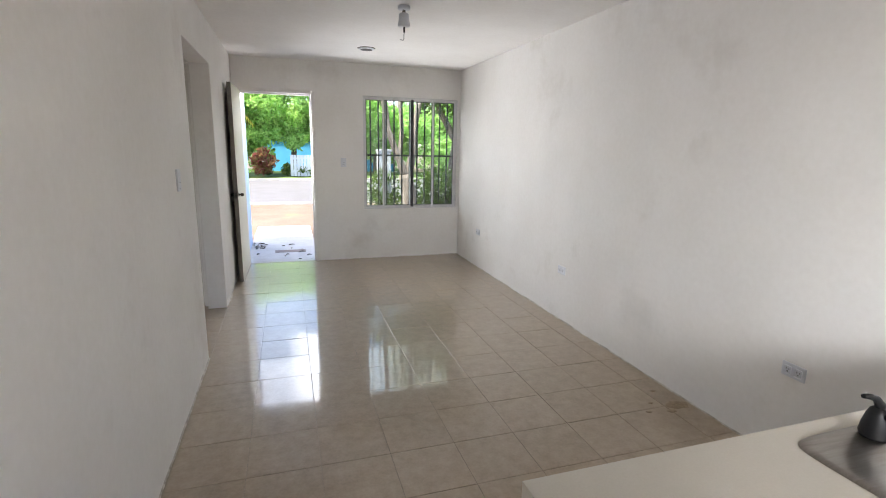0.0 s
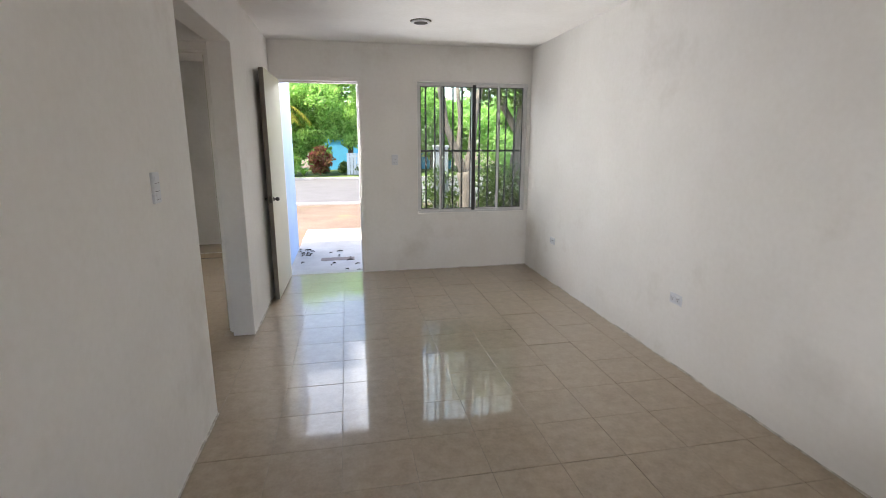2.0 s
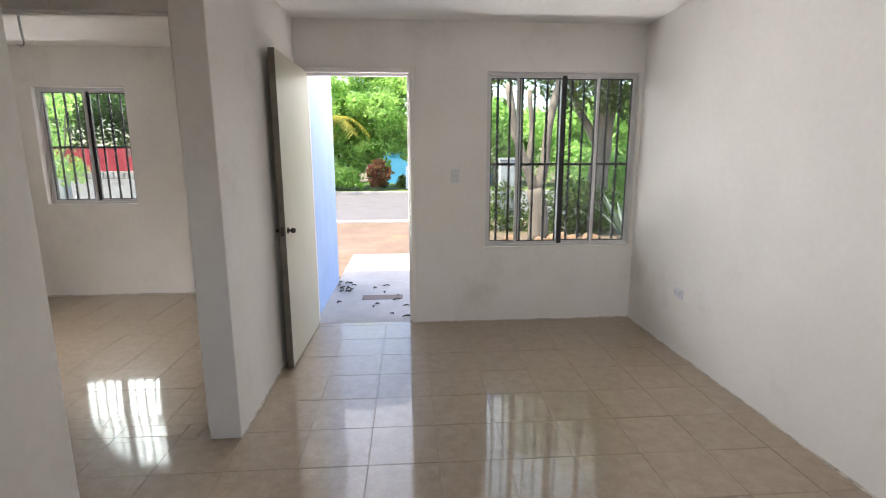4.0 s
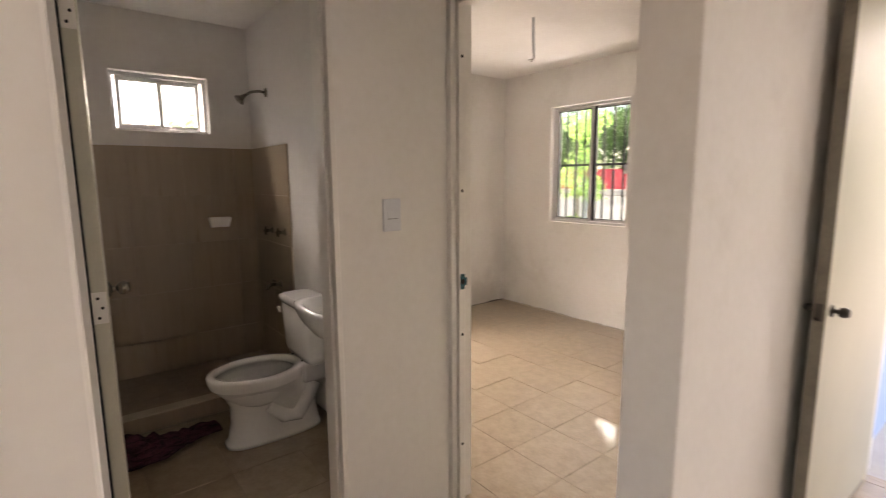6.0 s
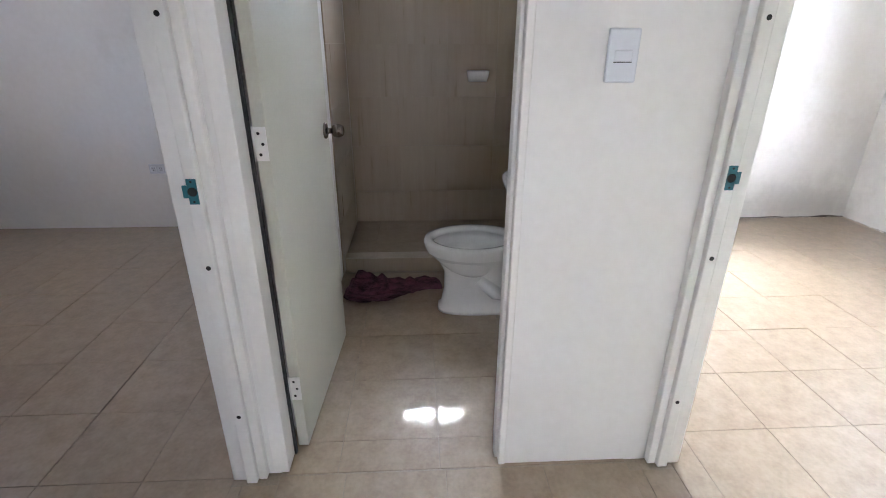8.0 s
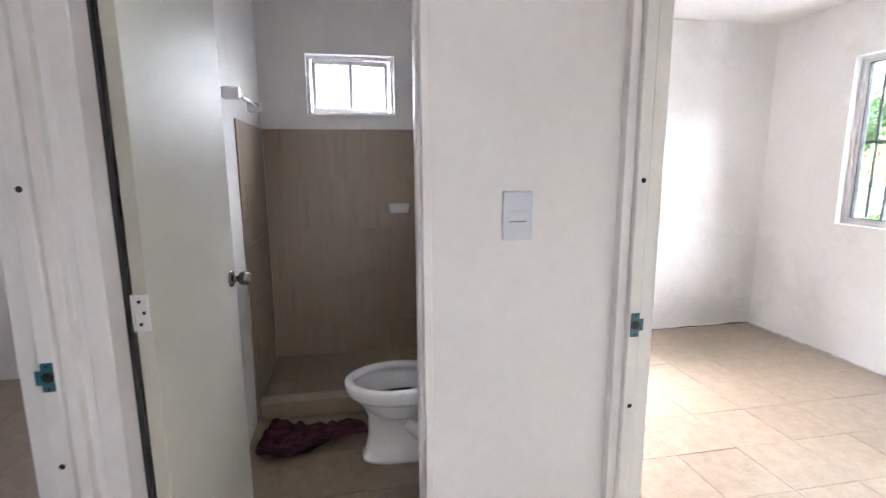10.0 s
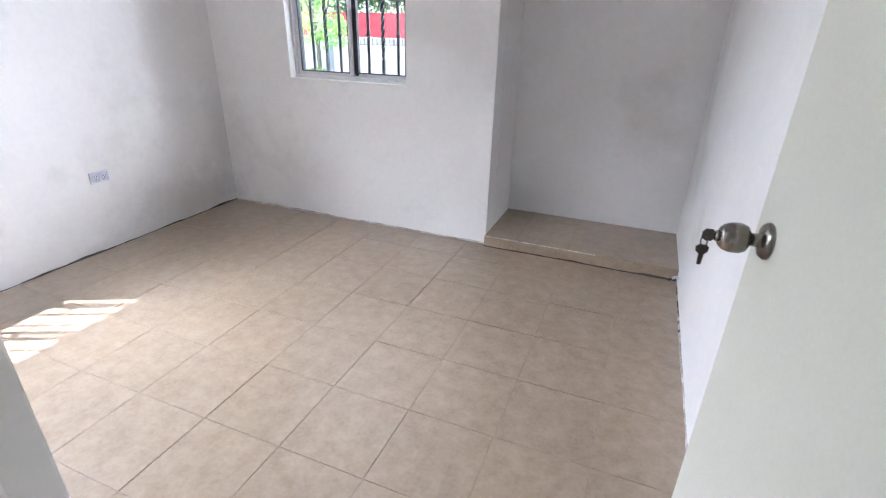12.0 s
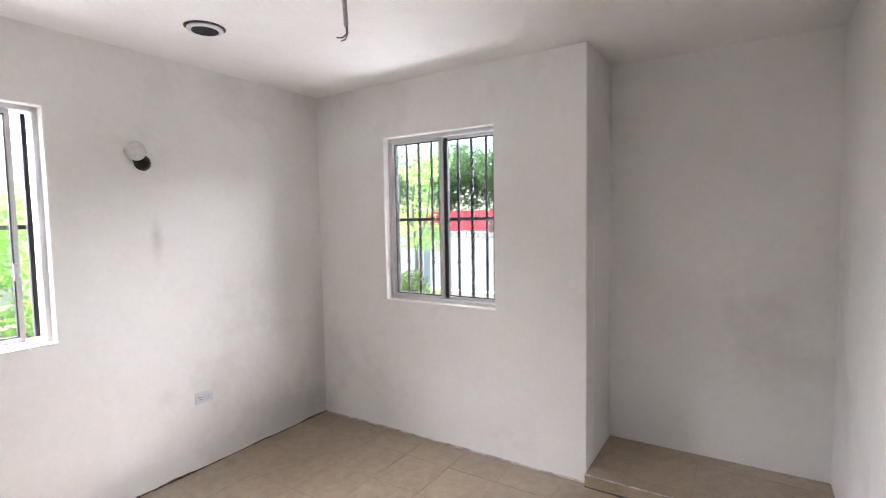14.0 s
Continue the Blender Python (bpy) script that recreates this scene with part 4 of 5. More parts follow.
loft(bm, [oval(0, -0.075, 0.401, 0.175, 0.078, 32, 6), oval(0, -0.078, 0.44, 0.19, 0.088, 32, 6), oval(0, -0.08, 0.70, 0.205, 0.095, 32, 6)])
part("tank", bm, M_CERAMIC, toi)
bm = bmesh.new()
loft(bm, [oval(0, -0.08, 0.701, 0.210, 0.099, 32, 6), oval(0, -0.08, 0.72, 0.218, 0.107, 32, 6), oval(0, -0.08, 0.738, 0.214, 0.104, 32, 6), oval(0, -0.08, 0.746, 0.19, 0.085, 32, 6)])
part("tank_lid", bm, M_CERAMIC, toi)
bm = bmesh.new()
tube(bm, [(-0.19, -0.172, 0.655), (-0.19, -0.19, 0.655)], 0.012, 12)
tube(bm, [(-0.19, -0.188, 0.655), (-0.135, -0.192, 0.648)], [0.008, 0.006], 10)
part("flush_lever", bm, M_CERAMIC, toi, "white flush lever")

basin = thing("washbasin", pose(-1.465, -1.713, 0), "white ceramic wall-hung washbasin on a pedestal", "washbasin")
bm = bmesh.new()
loft(bm, [oval(0, -0.14, 0.66, 0.08, 0.10, 36, 2.4), oval(0, -0.16, 0.71, 0.14, 0.15, 36, 2.6), oval(0, -0.178, 0.77, 0.195, 0.172, 36, 3), oval(0, -0.185, 0.825, 0.222, 0.183, 36, 3.4),
          oval(0, -0.185, 0.84, 0.222, 0.183, 36, 3.4), oval(0, -0.185, 0.846, 0.216, 0.177, 36, 3.2), oval(0, -0.195, 0.838, 0.186, 0.142, 36, 2.6), oval(0, -0.20, 0.79, 0.155, 0.115, 36, 2.3), oval(0, -0.20, 0.73, 0.09, 0.07, 36), oval(0, -0.20, 0.72, 0.02, 0.02, 36)])
part("bowl", bm, M_CERAMIC, basin)
bm = bmesh.new()
loft(bm, [oval(0, -0.12, 0.0, 0.10, 0.10, 28, 2.6), oval(0, -0.12, 0.03, 0.092, 0.092, 28, 2.6), oval(0, -0.125, 0.35, 0.072, 0.078, 28, 2.4), oval(0, -0.14, 0.645, 0.10, 0.11, 28, 2.4)])
part("pedestal", bm, M_CERAMIC, basin)
bm = bmesh.new()
lathe(bm, [(0.02, 0.846), (0.018, 0.90), (0.012, 0.91)], Matrix.Translation((0, -0.045, 0)), 14)
tube(bm, [(0, -0.05, 0.885), (0, -0.09, 0.90), (0, -0.13, 0.89)], 0.009, 10)
part("tap", bm, M_CHROME, basin)

rag = tagged(new("floor_rag"), "crumpled dark maroon towel on the bathroom floor", "rag")
rag.matrix_basis = pose(-2.215, -2.54, 0)
bm = bmesh.new()
loops = []
for i in range(85):
    f = i / 84
    y = -0.275 + 0.55 * f
    cx = 0.055 * math.sin(f * 5.0 + 0.6) - 0.03
    end = min(1, 7 * f, 7 * (1 - f)) ** 0.5
    wd = (0.060 + 0.030 * math.sin(f * 4.2) + 0.018 * noise.noise((f * 7, 1.2, 0))) * end + 0.004
    hh = (0.066 + 0.034 * math.sin(f * 6.0 + 0.5) + 0.014 * noise.noise((f * 11, 5, 2))) * end + 0.004
    ring = []
    for k in range(44):
        a = 2 * math.pi * k / 44
        fold = 1 + 0.20 * math.sin(7 * a + 4 * math.sin(f * 9) + 6 * f) + 0.13 * math.sin(13 * a - 9 * f) + 0.24 * noise.noise((math.cos(a) * 2.2, math.sin(a) * 2.2, f * 8))
        ring.append((cx + wd * fold * math.cos(a), y + 0.012 * noise.noise((a, f * 8, 4)), max(0.001, hh * fold * (0.72 + math.sin(a)) * 0.6)))
    loops.append(ring)
loft(bm, loops)
part("towel", bm, M_RAG, rag)

shower = thing("wall_shower", pose(-2.87, -1.712, 1.985), "satin metal shower head on a bent arm", "shower head")
bm = bmesh.new()
lathe(bm, [(0.030, 0), (0.028, 0.006), (0.012, 0.010)], Matrix.Rotation(radians(90), 4, "X"), 18)
part("flange", bm, M_EDGE, shower)
bm = bmesh.new()
tube(bm, [(0, 0, 0), (0, -0.05, 0.004), (0, -0.10, -0.006), (0, -0.145, -0.035)], 0.009, 10)
part("arm", bm, M_STEEL, shower)
bm = bmesh.new()
lathe(bm, [(0.012, 0), (0.014, 0.012), (0.022, 0.028), (0.036, 0.046), (0.036, 0.052), (0.028, 0.054)], Matrix.Translation((0, -0.142, -0.032)) @ Matrix.Rotation(radians(132), 4, "X"), 18)
part("rose", bm, M_STEEL, shower)


def valve(x, z, spout=False):
    root = thing("shower_valve" if not spout else "shower_tap", pose(x, -1.715, z), "satin metal shower tap on the tiled wall" if spout else "satin metal cross-handle shower valve", "tap")
    q = Matrix.Rotation(radians(90), 4, "X")
    bm = bmesh.new()
    lathe(bm, [(0.026, 0), (0.024, 0.006), (0.012, 0.012), (0.010, 0.045)], q, 16)
    part("stem", bm, M_EDGE, root)
    bm = bmesh.new()
    if spout:
        tube(bm, [(0, -0.04, 0), (0, -0.075, 0), (0, -0.095, -0.012), (0, -0.10, -0.03)], 0.011, 10)
        tube(bm, [(-0.022, -0.055, 0.028), (0.022, -0.055, 0.028)], 0.006, 8)
        tube(bm, [(0, -0.055, 0.0), (0, -0.055, 0.03)], 0.006, 8)
    else:
        lathe(bm, [(0.013, 0.04), (0.013, 0.06), (0.006, 0.064)], q, 12)
        tube(bm, [(-0.028, -0.052, 0), (0.028, -0.052, 0)], 0.0065, 8)
        tube(bm, [(0, -0.052, -0.028), (0, -0.052, 0.028)], 0.0065, 8)
    part("handle", bm, M_STEEL, root)


valve(-2.87, 1.055)
valve(-2.63, 1.06)
valve(-2.76, 0.69, True)
soap = thing("soap_dish", pose(-3.224, -1.985, 1.106), "white ceramic soap dish set on the shower wall", "soap dish")
bm = bmesh.new()
loft(bm, [oval(0.028, 0, -0.035, 0.030, 0.062, 24, 6), oval(0.036, 0, 0.0, 0.038, 0.070, 24, 6), oval(0.040, 0, 0.030, 0.042, 0.074, 24, 6), oval(0.040, 0, 0.034, 0.036, 0.068, 24, 6), oval(0.040, 0, 0.018, 0.030, 0.06, 24, 6)])
part("dish", bm, M_CERAMIC, soap)
bar = thing("towel_bar", pose(-2.48, -2.84, 1.71), "white ceramic towel bar on the bathroom wall", "towel bar")
for x in (-0.275, 0.275):
    boxpart("bracket", (x - 0.022, 0.0, -0.026, x + 0.022, 0.075, 0.026), M_CERAMIC, bar, 0.007, seg=2)
bm = bmesh.new()
tube(bm, [(-0.26, 0.055, 0), (0.26, 0.055, 0)], 0.009, 12)
part("rail", bm, M_CERAMIC, bar)

# ---------------------------------------------------------------- outdoors
ground = tagged(boxpart("ground", (-1500, -1500, -0.6, 1500, 1500, -0.165), M_DIRT), "dry orange soil yard with patches of grass", kind="structure")
tagged(boxpart("pavement", (0.0, 0.158, -0.16, 0.965, 3.5, -0.085), M_CONC, None, 0.006), "pale concrete entrance path littered with dry leaves", kind="structure")
tagged(boxpart("drain_cover", (0.36, 1.0, -0.086, 0.80, 1.17, -0.081), M_PATCH, None, 0.003), "reddish rectangular patch in the path", kind="structure")
tagged(boxpart("road", (-400, 8.0, -0.164, 400, 17.2, -0.152), M_ROAD), "sun-bleached pale concrete street", kind="structure")
tagged(boxpart("road_side", (-60, 17.2, -0.164, -7.5, 33.4, -0.153), M_ROAD), "sun-bleached pale side street", kind="structure")
tagged(boxpart("kerb_near", (-400, 7.75, -0.165, 400, 7.998, -0.12), M_CONC), "worn low concrete kerb", kind="structure")
tagged(boxpart("kerb_far", (-7.3, 17.2, -0.165, 400, 17.38, -0.07), M_CONC), "pale concrete kerb across the street", kind="structure")
tagged(boxpart("verge", (-7.3, 17.38, -0.165, 400, 23.9, -0.075), M_GRASS), "green grass verge across the street", kind="structure")


def leaves(name, clumps, count, size, material, parent, seed, flat=0.0, label=""):
    """Many small folded leaves spread over clumps (x, y, z, rx, ry, rz)."""
    g = np.random.default_rng(seed)
    per = [max(8, int(count * (c[3] * c[4] * c[5]) ** (2 / 3) / sum((d[3] * d[4] * d[5]) ** (2 / 3) for d in clumps))) for c in clumps]
    P = []
    for c, n in zip(clumps, per):
        v = g.normal(size=(n, 3))
        v /= np.linalg.norm(v, axis=1)[:, None]
        r = g.uniform(0.45, 1.0, n) ** 0.5 * (1 + 0.22 * np.sin(v[:, 0] * 7 + c[0]) * np.sin(v[:, 1] * 6 + c[1]) + 0.15 * g.normal(size=n))
        P.append(np.array(c[:3]) + v * r[:, None] * np.array(c[3:6]))
    P = np.concatenate(P)
    n = len(P)
    a = g.normal(size=(n, 3))
    a[:, 2] -= 0.3
    a /= np.linalg.norm(a, axis=1)[:, None]
    b = np.cross(a, g.normal(size=(n, 3)))
    b /= np.linalg.norm(b, axis=1)[:, None]
    c = np.cross(a, b)
    s = size * g.uniform(0.6, 1.35, n)[:, None]
    V = np.stack([P - a * s, P + b * s * 0.42 + c * s * 0.12, P + a * s, P - b * s * 0.42 + c * s * 0.12], 1).reshape(-1, 3)
    F = np.arange(4 * n).reshape(-1, 4)
    me = bpy.data.meshes.new(name)
    me.from_pydata(V.tolist(), [], F.tolist())
    me.materials.append(material)
    ob = new(name, me)
    ob.parent = parent
    tagged(ob, label, kind="stuff")
    return ob


def tree(m, label, limbs, clumps, count, size, material, seed, name="tree"):
    root = thing(name, m, label, "tree")
    bm = bmesh.new()
    for pts, r0, r1 in limbs:
        n = len(pts)
        fine, rad = [], []
        for i in range(n - 1):
            for k in range(4):
                f = k / 4
                p = Vector(pts[i]).lerp(Vector(pts[i + 1]), f)
                q = (i + f) / (n - 1)
                fine.append(p + 0.035 * Vector((noise.noise(p * 2 + Vector((seed, 0, 0))), noise.noise(p * 2 + Vector((0, seed, 5))), 0)))
                rad.append((r0 + (r1 - r0) * q) * (1 + 0.12 * noise.noise(p * 5)))
        fine.append(Vector(pts[-1]))
        rad.append(r1)
        tube(bm, fine, rad, 12)
    part("trunk", bm, M_BARK, root)
    leaves("crown", clumps, count, size, material, root, seed)
    return root


def scatter(cx, cy, cz, rx, ry, rz, n, r, seed):
    g = random.Random(seed)
    out = []
    while len(out) < n:
        x, y, z = (g.uniform(-1, 1) for _ in range(3))
        if x * x + y * y + z * z < 1:
            s = r * g.uniform(0.6, 1.3)
            out.append((cx + x * rx, cy + y * ry, cz + z * rz, s, s, s * 0.75))
    return out


# forked tree in the front yard, seen through the living-room window
tree(pose(3.35, 5.0, -0.17), "pale-barked forked tree in the front yard",
     [([(0, 0, 0), (0.0, 0, 0.55), (-0.10, 0, 1.0)], 0.20, 0.15), ([(-0.08, 0, 0.95), (-0.28, 0, 1.45), (-0.50, 0, 2.0), (-0.62, 0.1, 2.9)], 0.10, 0.06),
      ([(-0.05, 0, 0.95), (0.10, 0, 1.5), (0.15, 0.1, 2.2), (0.4, 0.2, 3.1)], 0.11, 0.06), ([(-0.24, 0, 1.4), (-0.16, 0.1, 1.9), (-0.2, 0.2, 2.8)], 0.06, 0.04)],
     scatter(1.1, 0.4, 4.2, 1.9, 1.8, 1.2, 20, 0.75, 3) + scatter(1.6, 0.9, 2.6, 0.9, 0.6, 0.5, 5, 0.35, 8), 14000, 0.07, M_LEAF, 11)
tree(pose(5.0, 6.4, -0.17), "thick pale tree trunk behind the yard",
     [([(0, 0, 0), (0.02, 0, 1.2), (0.1, 0, 2.2), (0.3, 0.1, 3.6)], 0.24, 0.16), ([(0.06, 0, 1.7), (-0.4, 0.1, 2.5), (-0.7, 0.2, 3.4)], 0.10, 0.06)],
     scatter(-0.5, 0.4, 4.2, 2.0, 1.6, 1.3, 20, 0.8, 5), 14000, 0.08, M_LEAF, 12)
# trees across the street
tree(pose(0.9, 20.2, -0.1), "dense spreading green tree across the street",
     [([(0, 0, 0), (0.1, 0, 1.4), (0.0, 0, 2.6)], 0.16, 0.11), ([(0.0, 0, 1.6), (-0.7, 0, 2.4), (-1.8, 0.2, 3.6)], 0.08, 0.04), ([(0.05, 0, 1.7), (0.8, 0, 2.6), (1.8, 0.1, 3.6)], 0.08, 0.04)],
     scatter(-1.0, 0, 4.4, 4.6, 2.0, 2.5, 64, 0.72, 21) + scatter(1.5, -0.8, 2.1, 0.9, 0.5, 0.5, 7, 0.45, 22) + scatter(-2.0, -0.6, 2.5, 2.6, 0.6, 0.55, 16, 0.48, 23) + scatter(0.3, -0.5, 2.9, 1.8, 0.6, 0.4, 10, 0.5, 24) + scatter(-2.6, -0.7, 1.75, 1.7, 0.5, 0.55, 16, 0.42, 25) + scatter(-0.5, -0.9, 1.9, 1.1, 0.4, 0.5, 10, 0.4, 26), 60000, 0.10, M_LEAF2, 13)
for i, (x, y, hgt, rr, mt, sd) in enumerate(((-6.0, 25.5, 5.5, 3.2, M_LEAF, 31), (5.5, 22.0, 4.5, 2.6, M_LEAF2, 32), (9.5, 20.0, 4.0, 2.6, M_LEAF2, 33), (14, 24, 5, 3.4, M_LEAF, 34),
                                             (-12.5, 37.5, 7.5, 4.2, M_LEAF3, 35), (-18.0, 38.5, 8.5, 4.8, M_LEAF3, 36), (-25.0, 38.0, 8.0, 4.6, M_LEAF3, 37), (-33.0, 39, 8.0, 4.8, M_LEAF3, 38))):
    tree(pose(x, y, -0.12), "leafy green tree beyond the street",
         [([(0, 0, 0), (0.1, 0, hgt * 0.3), (0, 0, hgt * 0.6)], 0.2, 0.1)], scatter(0, 0, hgt * 0.62, rr, rr * 0.7, hgt * 0.36, 32, rr * 0.34, sd), 13000, 0.16, mt, sd)
# slim tree with airy foliage near the bedroom window
tree(pose(-5.6, 5.4, -0.17), "slender young tree with thin yellow-green foliage",
     [([(0, 0, 0), (0.03, 0, 0.9), (-0.05, 0, 1.8), (0.05, 0, 2.9)], 0.04, 0.02), ([(0, 0, 1.1), (0.25, 0, 1.7), (0.35, 0, 2.4)], 0.02, 0.01), ([(-0.03, 0, 1.5), (-0.3, 0, 2.1)], 0.018, 0.01)],
     scatter(0, 0, 2.1, 0.5, 0.4, 1.1, 16, 0.26, 41) + scatter(0.1, 0, 0.25, 0.4, 0.3, 0.2, 6, 0.24, 42), 2600, 0.045, M_LEAF2, 14)
# side yard trees
for i, (x, y, sd) in enumerate(((-15.5, 0.5, 51), (-17.5, -6.0, 52), (-15.0, 4.2, 53))):
    tree(pose(x, y, -0.17), "green tree in the side yard", [([(0, 0, 0), (0.1, 0, 1.5), (0, 0, 2.6)], 0.14, 0.08)], scatter(0, 0, 2.2, 1.4, 1.4, 1.1, 14, 0.6, sd), 5000, 0.09, M_LEAF2, sd)


def shrub(x, y, z, clumps, n, size, mt, label, seed):
    root = thing("shrub", pose(x, y, z), label, "shrub")
    leaves("foliage", clumps, n, size, mt, root, seed)
    return root


shrub(-0.55, 18.3, -0.075, scatter(0, 0, 0.72, 0.5, 0.4, 0.55, 12, 0.24, 61), 620, 0.15, M_CROTON, "red and green croton bush on the verge", 61)
shrub(-1.9, 18.4, -0.075, scatter(0, 0, 0.55, 0.8, 0.5, 0.4, 8, 0.34, 62), 1500, 0.14, M_LEAF2, "bright green leafy bush on the verge", 62)
shrub(-3.3, 18.9, -0.075, scatter(0, 0, 0.9, 0.9, 0.5, 0.8, 12, 0.4, 72), 2200, 0.12, M_LEAF2, "rounded light green bush on the verge", 72)
shrub(-0.9, 19.3, -0.075, scatter(0, 0, 1.3, 0.7, 0.4, 0.9, 10, 0.4, 73), 1700, 0.12, M_LEAF2, "tall light green bush before the blue house", 73)
shrub(0.8, 19.0, -0.075, scatter(0, 0, 0.3, 1.2, 0.5, 0.2, 8, 0.25, 63), 1200, 0.10, M_LEAF, "low green ground plants on the verge", 63)
shrub(4.3, 5.8, -0.165, scatter(0, 0, 0.55, 0.7, 0.5, 0.5, 10, 0.35, 64), 2200, 0.06, M_LEAF, "dense green bush beneath the yard trees", 64)
shrub(3.0, 6.4, -0.165, scatter(0, 0, 0.5, 0.5, 0.4, 0.5, 8, 0.3, 65), 1600, 0.05, M_LEAF, "green bush beneath the yard trees", 65)
shrub(5.5, 7.2, -0.165, scatter(0, 0, 0.8, 0.9, 0.5, 0.7, 12, 0.45, 66), 2600, 0.07, M_LEAF2, "dense light green shrub at the edge of the yard", 66)
shrub(6.5, 7.0, -0.165, scatter(0, 0, 1.3, 0.9, 0.6, 1.0, 12, 0.5, 68), 2600, 0.08, M_LEAF2, "tall light green shrub in the yard", 68)
shrub(-9.9, 1.2, -0.165, scatter(0, 0, 1.1, 0.8, 1.3, 1.0, 16, 0.5, 69), 3200, 0.08, M_LEAF2, "leafy light green shrub in the side yard", 69)
shrub(-5.5, 4.7, -0.165, scatter(0, 0, 0.42, 0.45, 0.35, 0.4, 9, 0.28, 67), 2000, 0.045, M_LEAF, "low green bush under the bedroom window", 67)

hedge = thing("hedge", pose(0, 27.0, -0.165), "tall overgrown green hedge behind the street", "hedge")
leaves("foliage", [(-9.5 + 0.95 * k, 0.5 * math.sin(k * 2.3), 0.6 + 1.0 * (q + 0.3 * math.sin(k * 1.7)), 0.85, 0.6, 0.75) for k in range(34) for q in range(4)], 16000, 0.16, M_LEAF2, hedge, 71)
spiky = thing("spiky_plant", pose(-1.25, 18.1, -0.075), "green spiky strap-leaved plant on the verge", "plant")
for k in range(22):
    a = 2.4 * k
    r = 0.35 + 0.3 * ((k * 5) % 7) / 7
    bm = bmesh.new()
    loops = []
    for i in range(6):
        f = i / 5
        c = Vector((math.cos(a) * f * r, math.sin(a) * f * r, 0.03 + (1.05 - 0.5 * r) * f - 0.45 * f * f))
        sd = Vector((-math.sin(a), math.cos(a), 0)) * (0.03 * (1 - f) ** 0.6 + 0.003)
        loops.append([c - sd, c + Vector((0, 0, -0.006)), c + sd, c + Vector((0, 0, 0.006))])
    loft(bm, loops)
    part("leaf", bm, M_LEAF2, spiky)

palm = thing("palm", pose(-2.75, 18.3, -0.08), "small palm with yellowing arched fronds", "palm")
bm = bmesh.new()
tube(bm, [(0, 0, 0), (0.05, 0, 1.4), (0.0, 0, 2.9)], [0.16, 0.12, 0.10], 10)
part("trunk", bm, M_BARK, palm)
for k in range(11):
    a = 2 * math.pi * k / 11 + 0.3
    bm = bmesh.new()
    spine = [Vector((math.cos(a) * r, math.sin(a) * r, 2.9 + 0.9 * r - 0.55 * r * r)) for r in (0, 0.35, 0.7, 1.05, 1.4, 1.75, 2.1)]
    for p, q in zip(spine, spine[1:]):
        for s in (-1, 1):
            for f in (0, 0.25, 0.5, 0.75):
                o = p.lerp(q, f)
                side = Vector((-math.sin(a), math.cos(a), 0)) * s
                tip = o + side * 0.42 + (q - p).normalized() * 0.25 - Vector((0, 0, 0.16))
                e = (q - p) * 0.10
                bm.faces.new([bm.verts.new(v) for v in (o - e, o + e, tip)])
    part("frond", bm, M_PALM, palm)

agave = thing("agave", pose(4.9, 4.6, -0.165), "pale grey-green agave with long pointed leaves", "plant")
for k in range(13):
    a = 2 * math.pi * k / 13
    up = 0.75 + 0.35 * ((k * 7) % 5) / 5
    bm = bmesh.new()
    loops = []
    for i in range(7):
        f = i / 6
        c = Vector((math.cos(a) * f * 0.62, math.sin(a) * f * 0.62, 0.05 + up * f - 0.15 * f * f))
        s = Vector((-math.sin(a), math.cos(a), 0)) * (0.075 * (1 - f) ** 0.7 + 0.004)
        loops.append([c - s, c + Vector((0, 0, -0.02 * (1 - f))), c + s, c + Vector((0, 0, 0.008))])
    loft(bm, loops)
    part("leaf", bm, M_AGAVE, agave)

for i, (x, y, s) in enumerate(((3.55, 4.35, 0.20), (3.85, 4.5, 0.14), (3.25, 4.4, 0.13), (4.15, 4.4, 0.17), (2.75, 4.7, 0.12))):
    bm = bmesh.new()
    bmesh.ops.create_icosphere(bm, subdivisions=3, radius=s)
    for v in bm.verts:
        v.co *= 1 + 0.28 * noise.noise(v.co * 7 + Vector((i * 3, 0, 0)))
        v.co.z *= 0.8
    for f in bm.faces:
        f.smooth = True
    r = part("garden_rock", bm, M_ROCK)
    r.location = (x, y, -0.165 + s * 0.55)
    tagged(r, "rough orange-brown rock in the yard soil", "rock", "rocks round the tree")

# houses, fences and walls across the street
house = thing("blue_house", pose(2.0, 24.0, -0.1), "bright blue single-storey house behind the trees", "house")
bm = bmesh.new()
box(bm, -2.6, 0, 0, 5.0, 6, 3.0)
part("wall", bm, M_BLUEH, house)
boxpart("roof", (-2.8, -0.3, 3.001, 5.2, 6.3, 3.18), M_CONC, house, 0.01)
for x in (2.6,):
    wn = boxpart("window", (x, -0.06, 0.95, x + 1.2, -0.001, 2.1), M_ALU, house, 0.01)
    boxpart("pane", (x + 0.06, -0.066, 1.01, x + 1.14, -0.0605, 2.04), M_GLASS, wn)
fence = thing("picket_fence", pose(0.76, 18.6, -0.075), "pale painted board gate across the street", "fence")
for i in range(12):
    boxpart("slat", (i * 0.155, 0, 0.03, i * 0.155 + 0.135, 0.025, 1.05), M_FENCE, fence, 0.004)
for z in (0.25, 0.85):
    boxpart("rail", (0, 0.026, z, 1.85, 0.06, z + 0.07), M_FENCE, fence)
redwall = thing("red_boundary_wall", pose(-36, 34, -0.17), "low red painted boundary wall on a stone base", "wall")
boxpart("panel", (0, 0.08, 0.55, 29.5, 0.26, 2.25), M_RED, redwall)
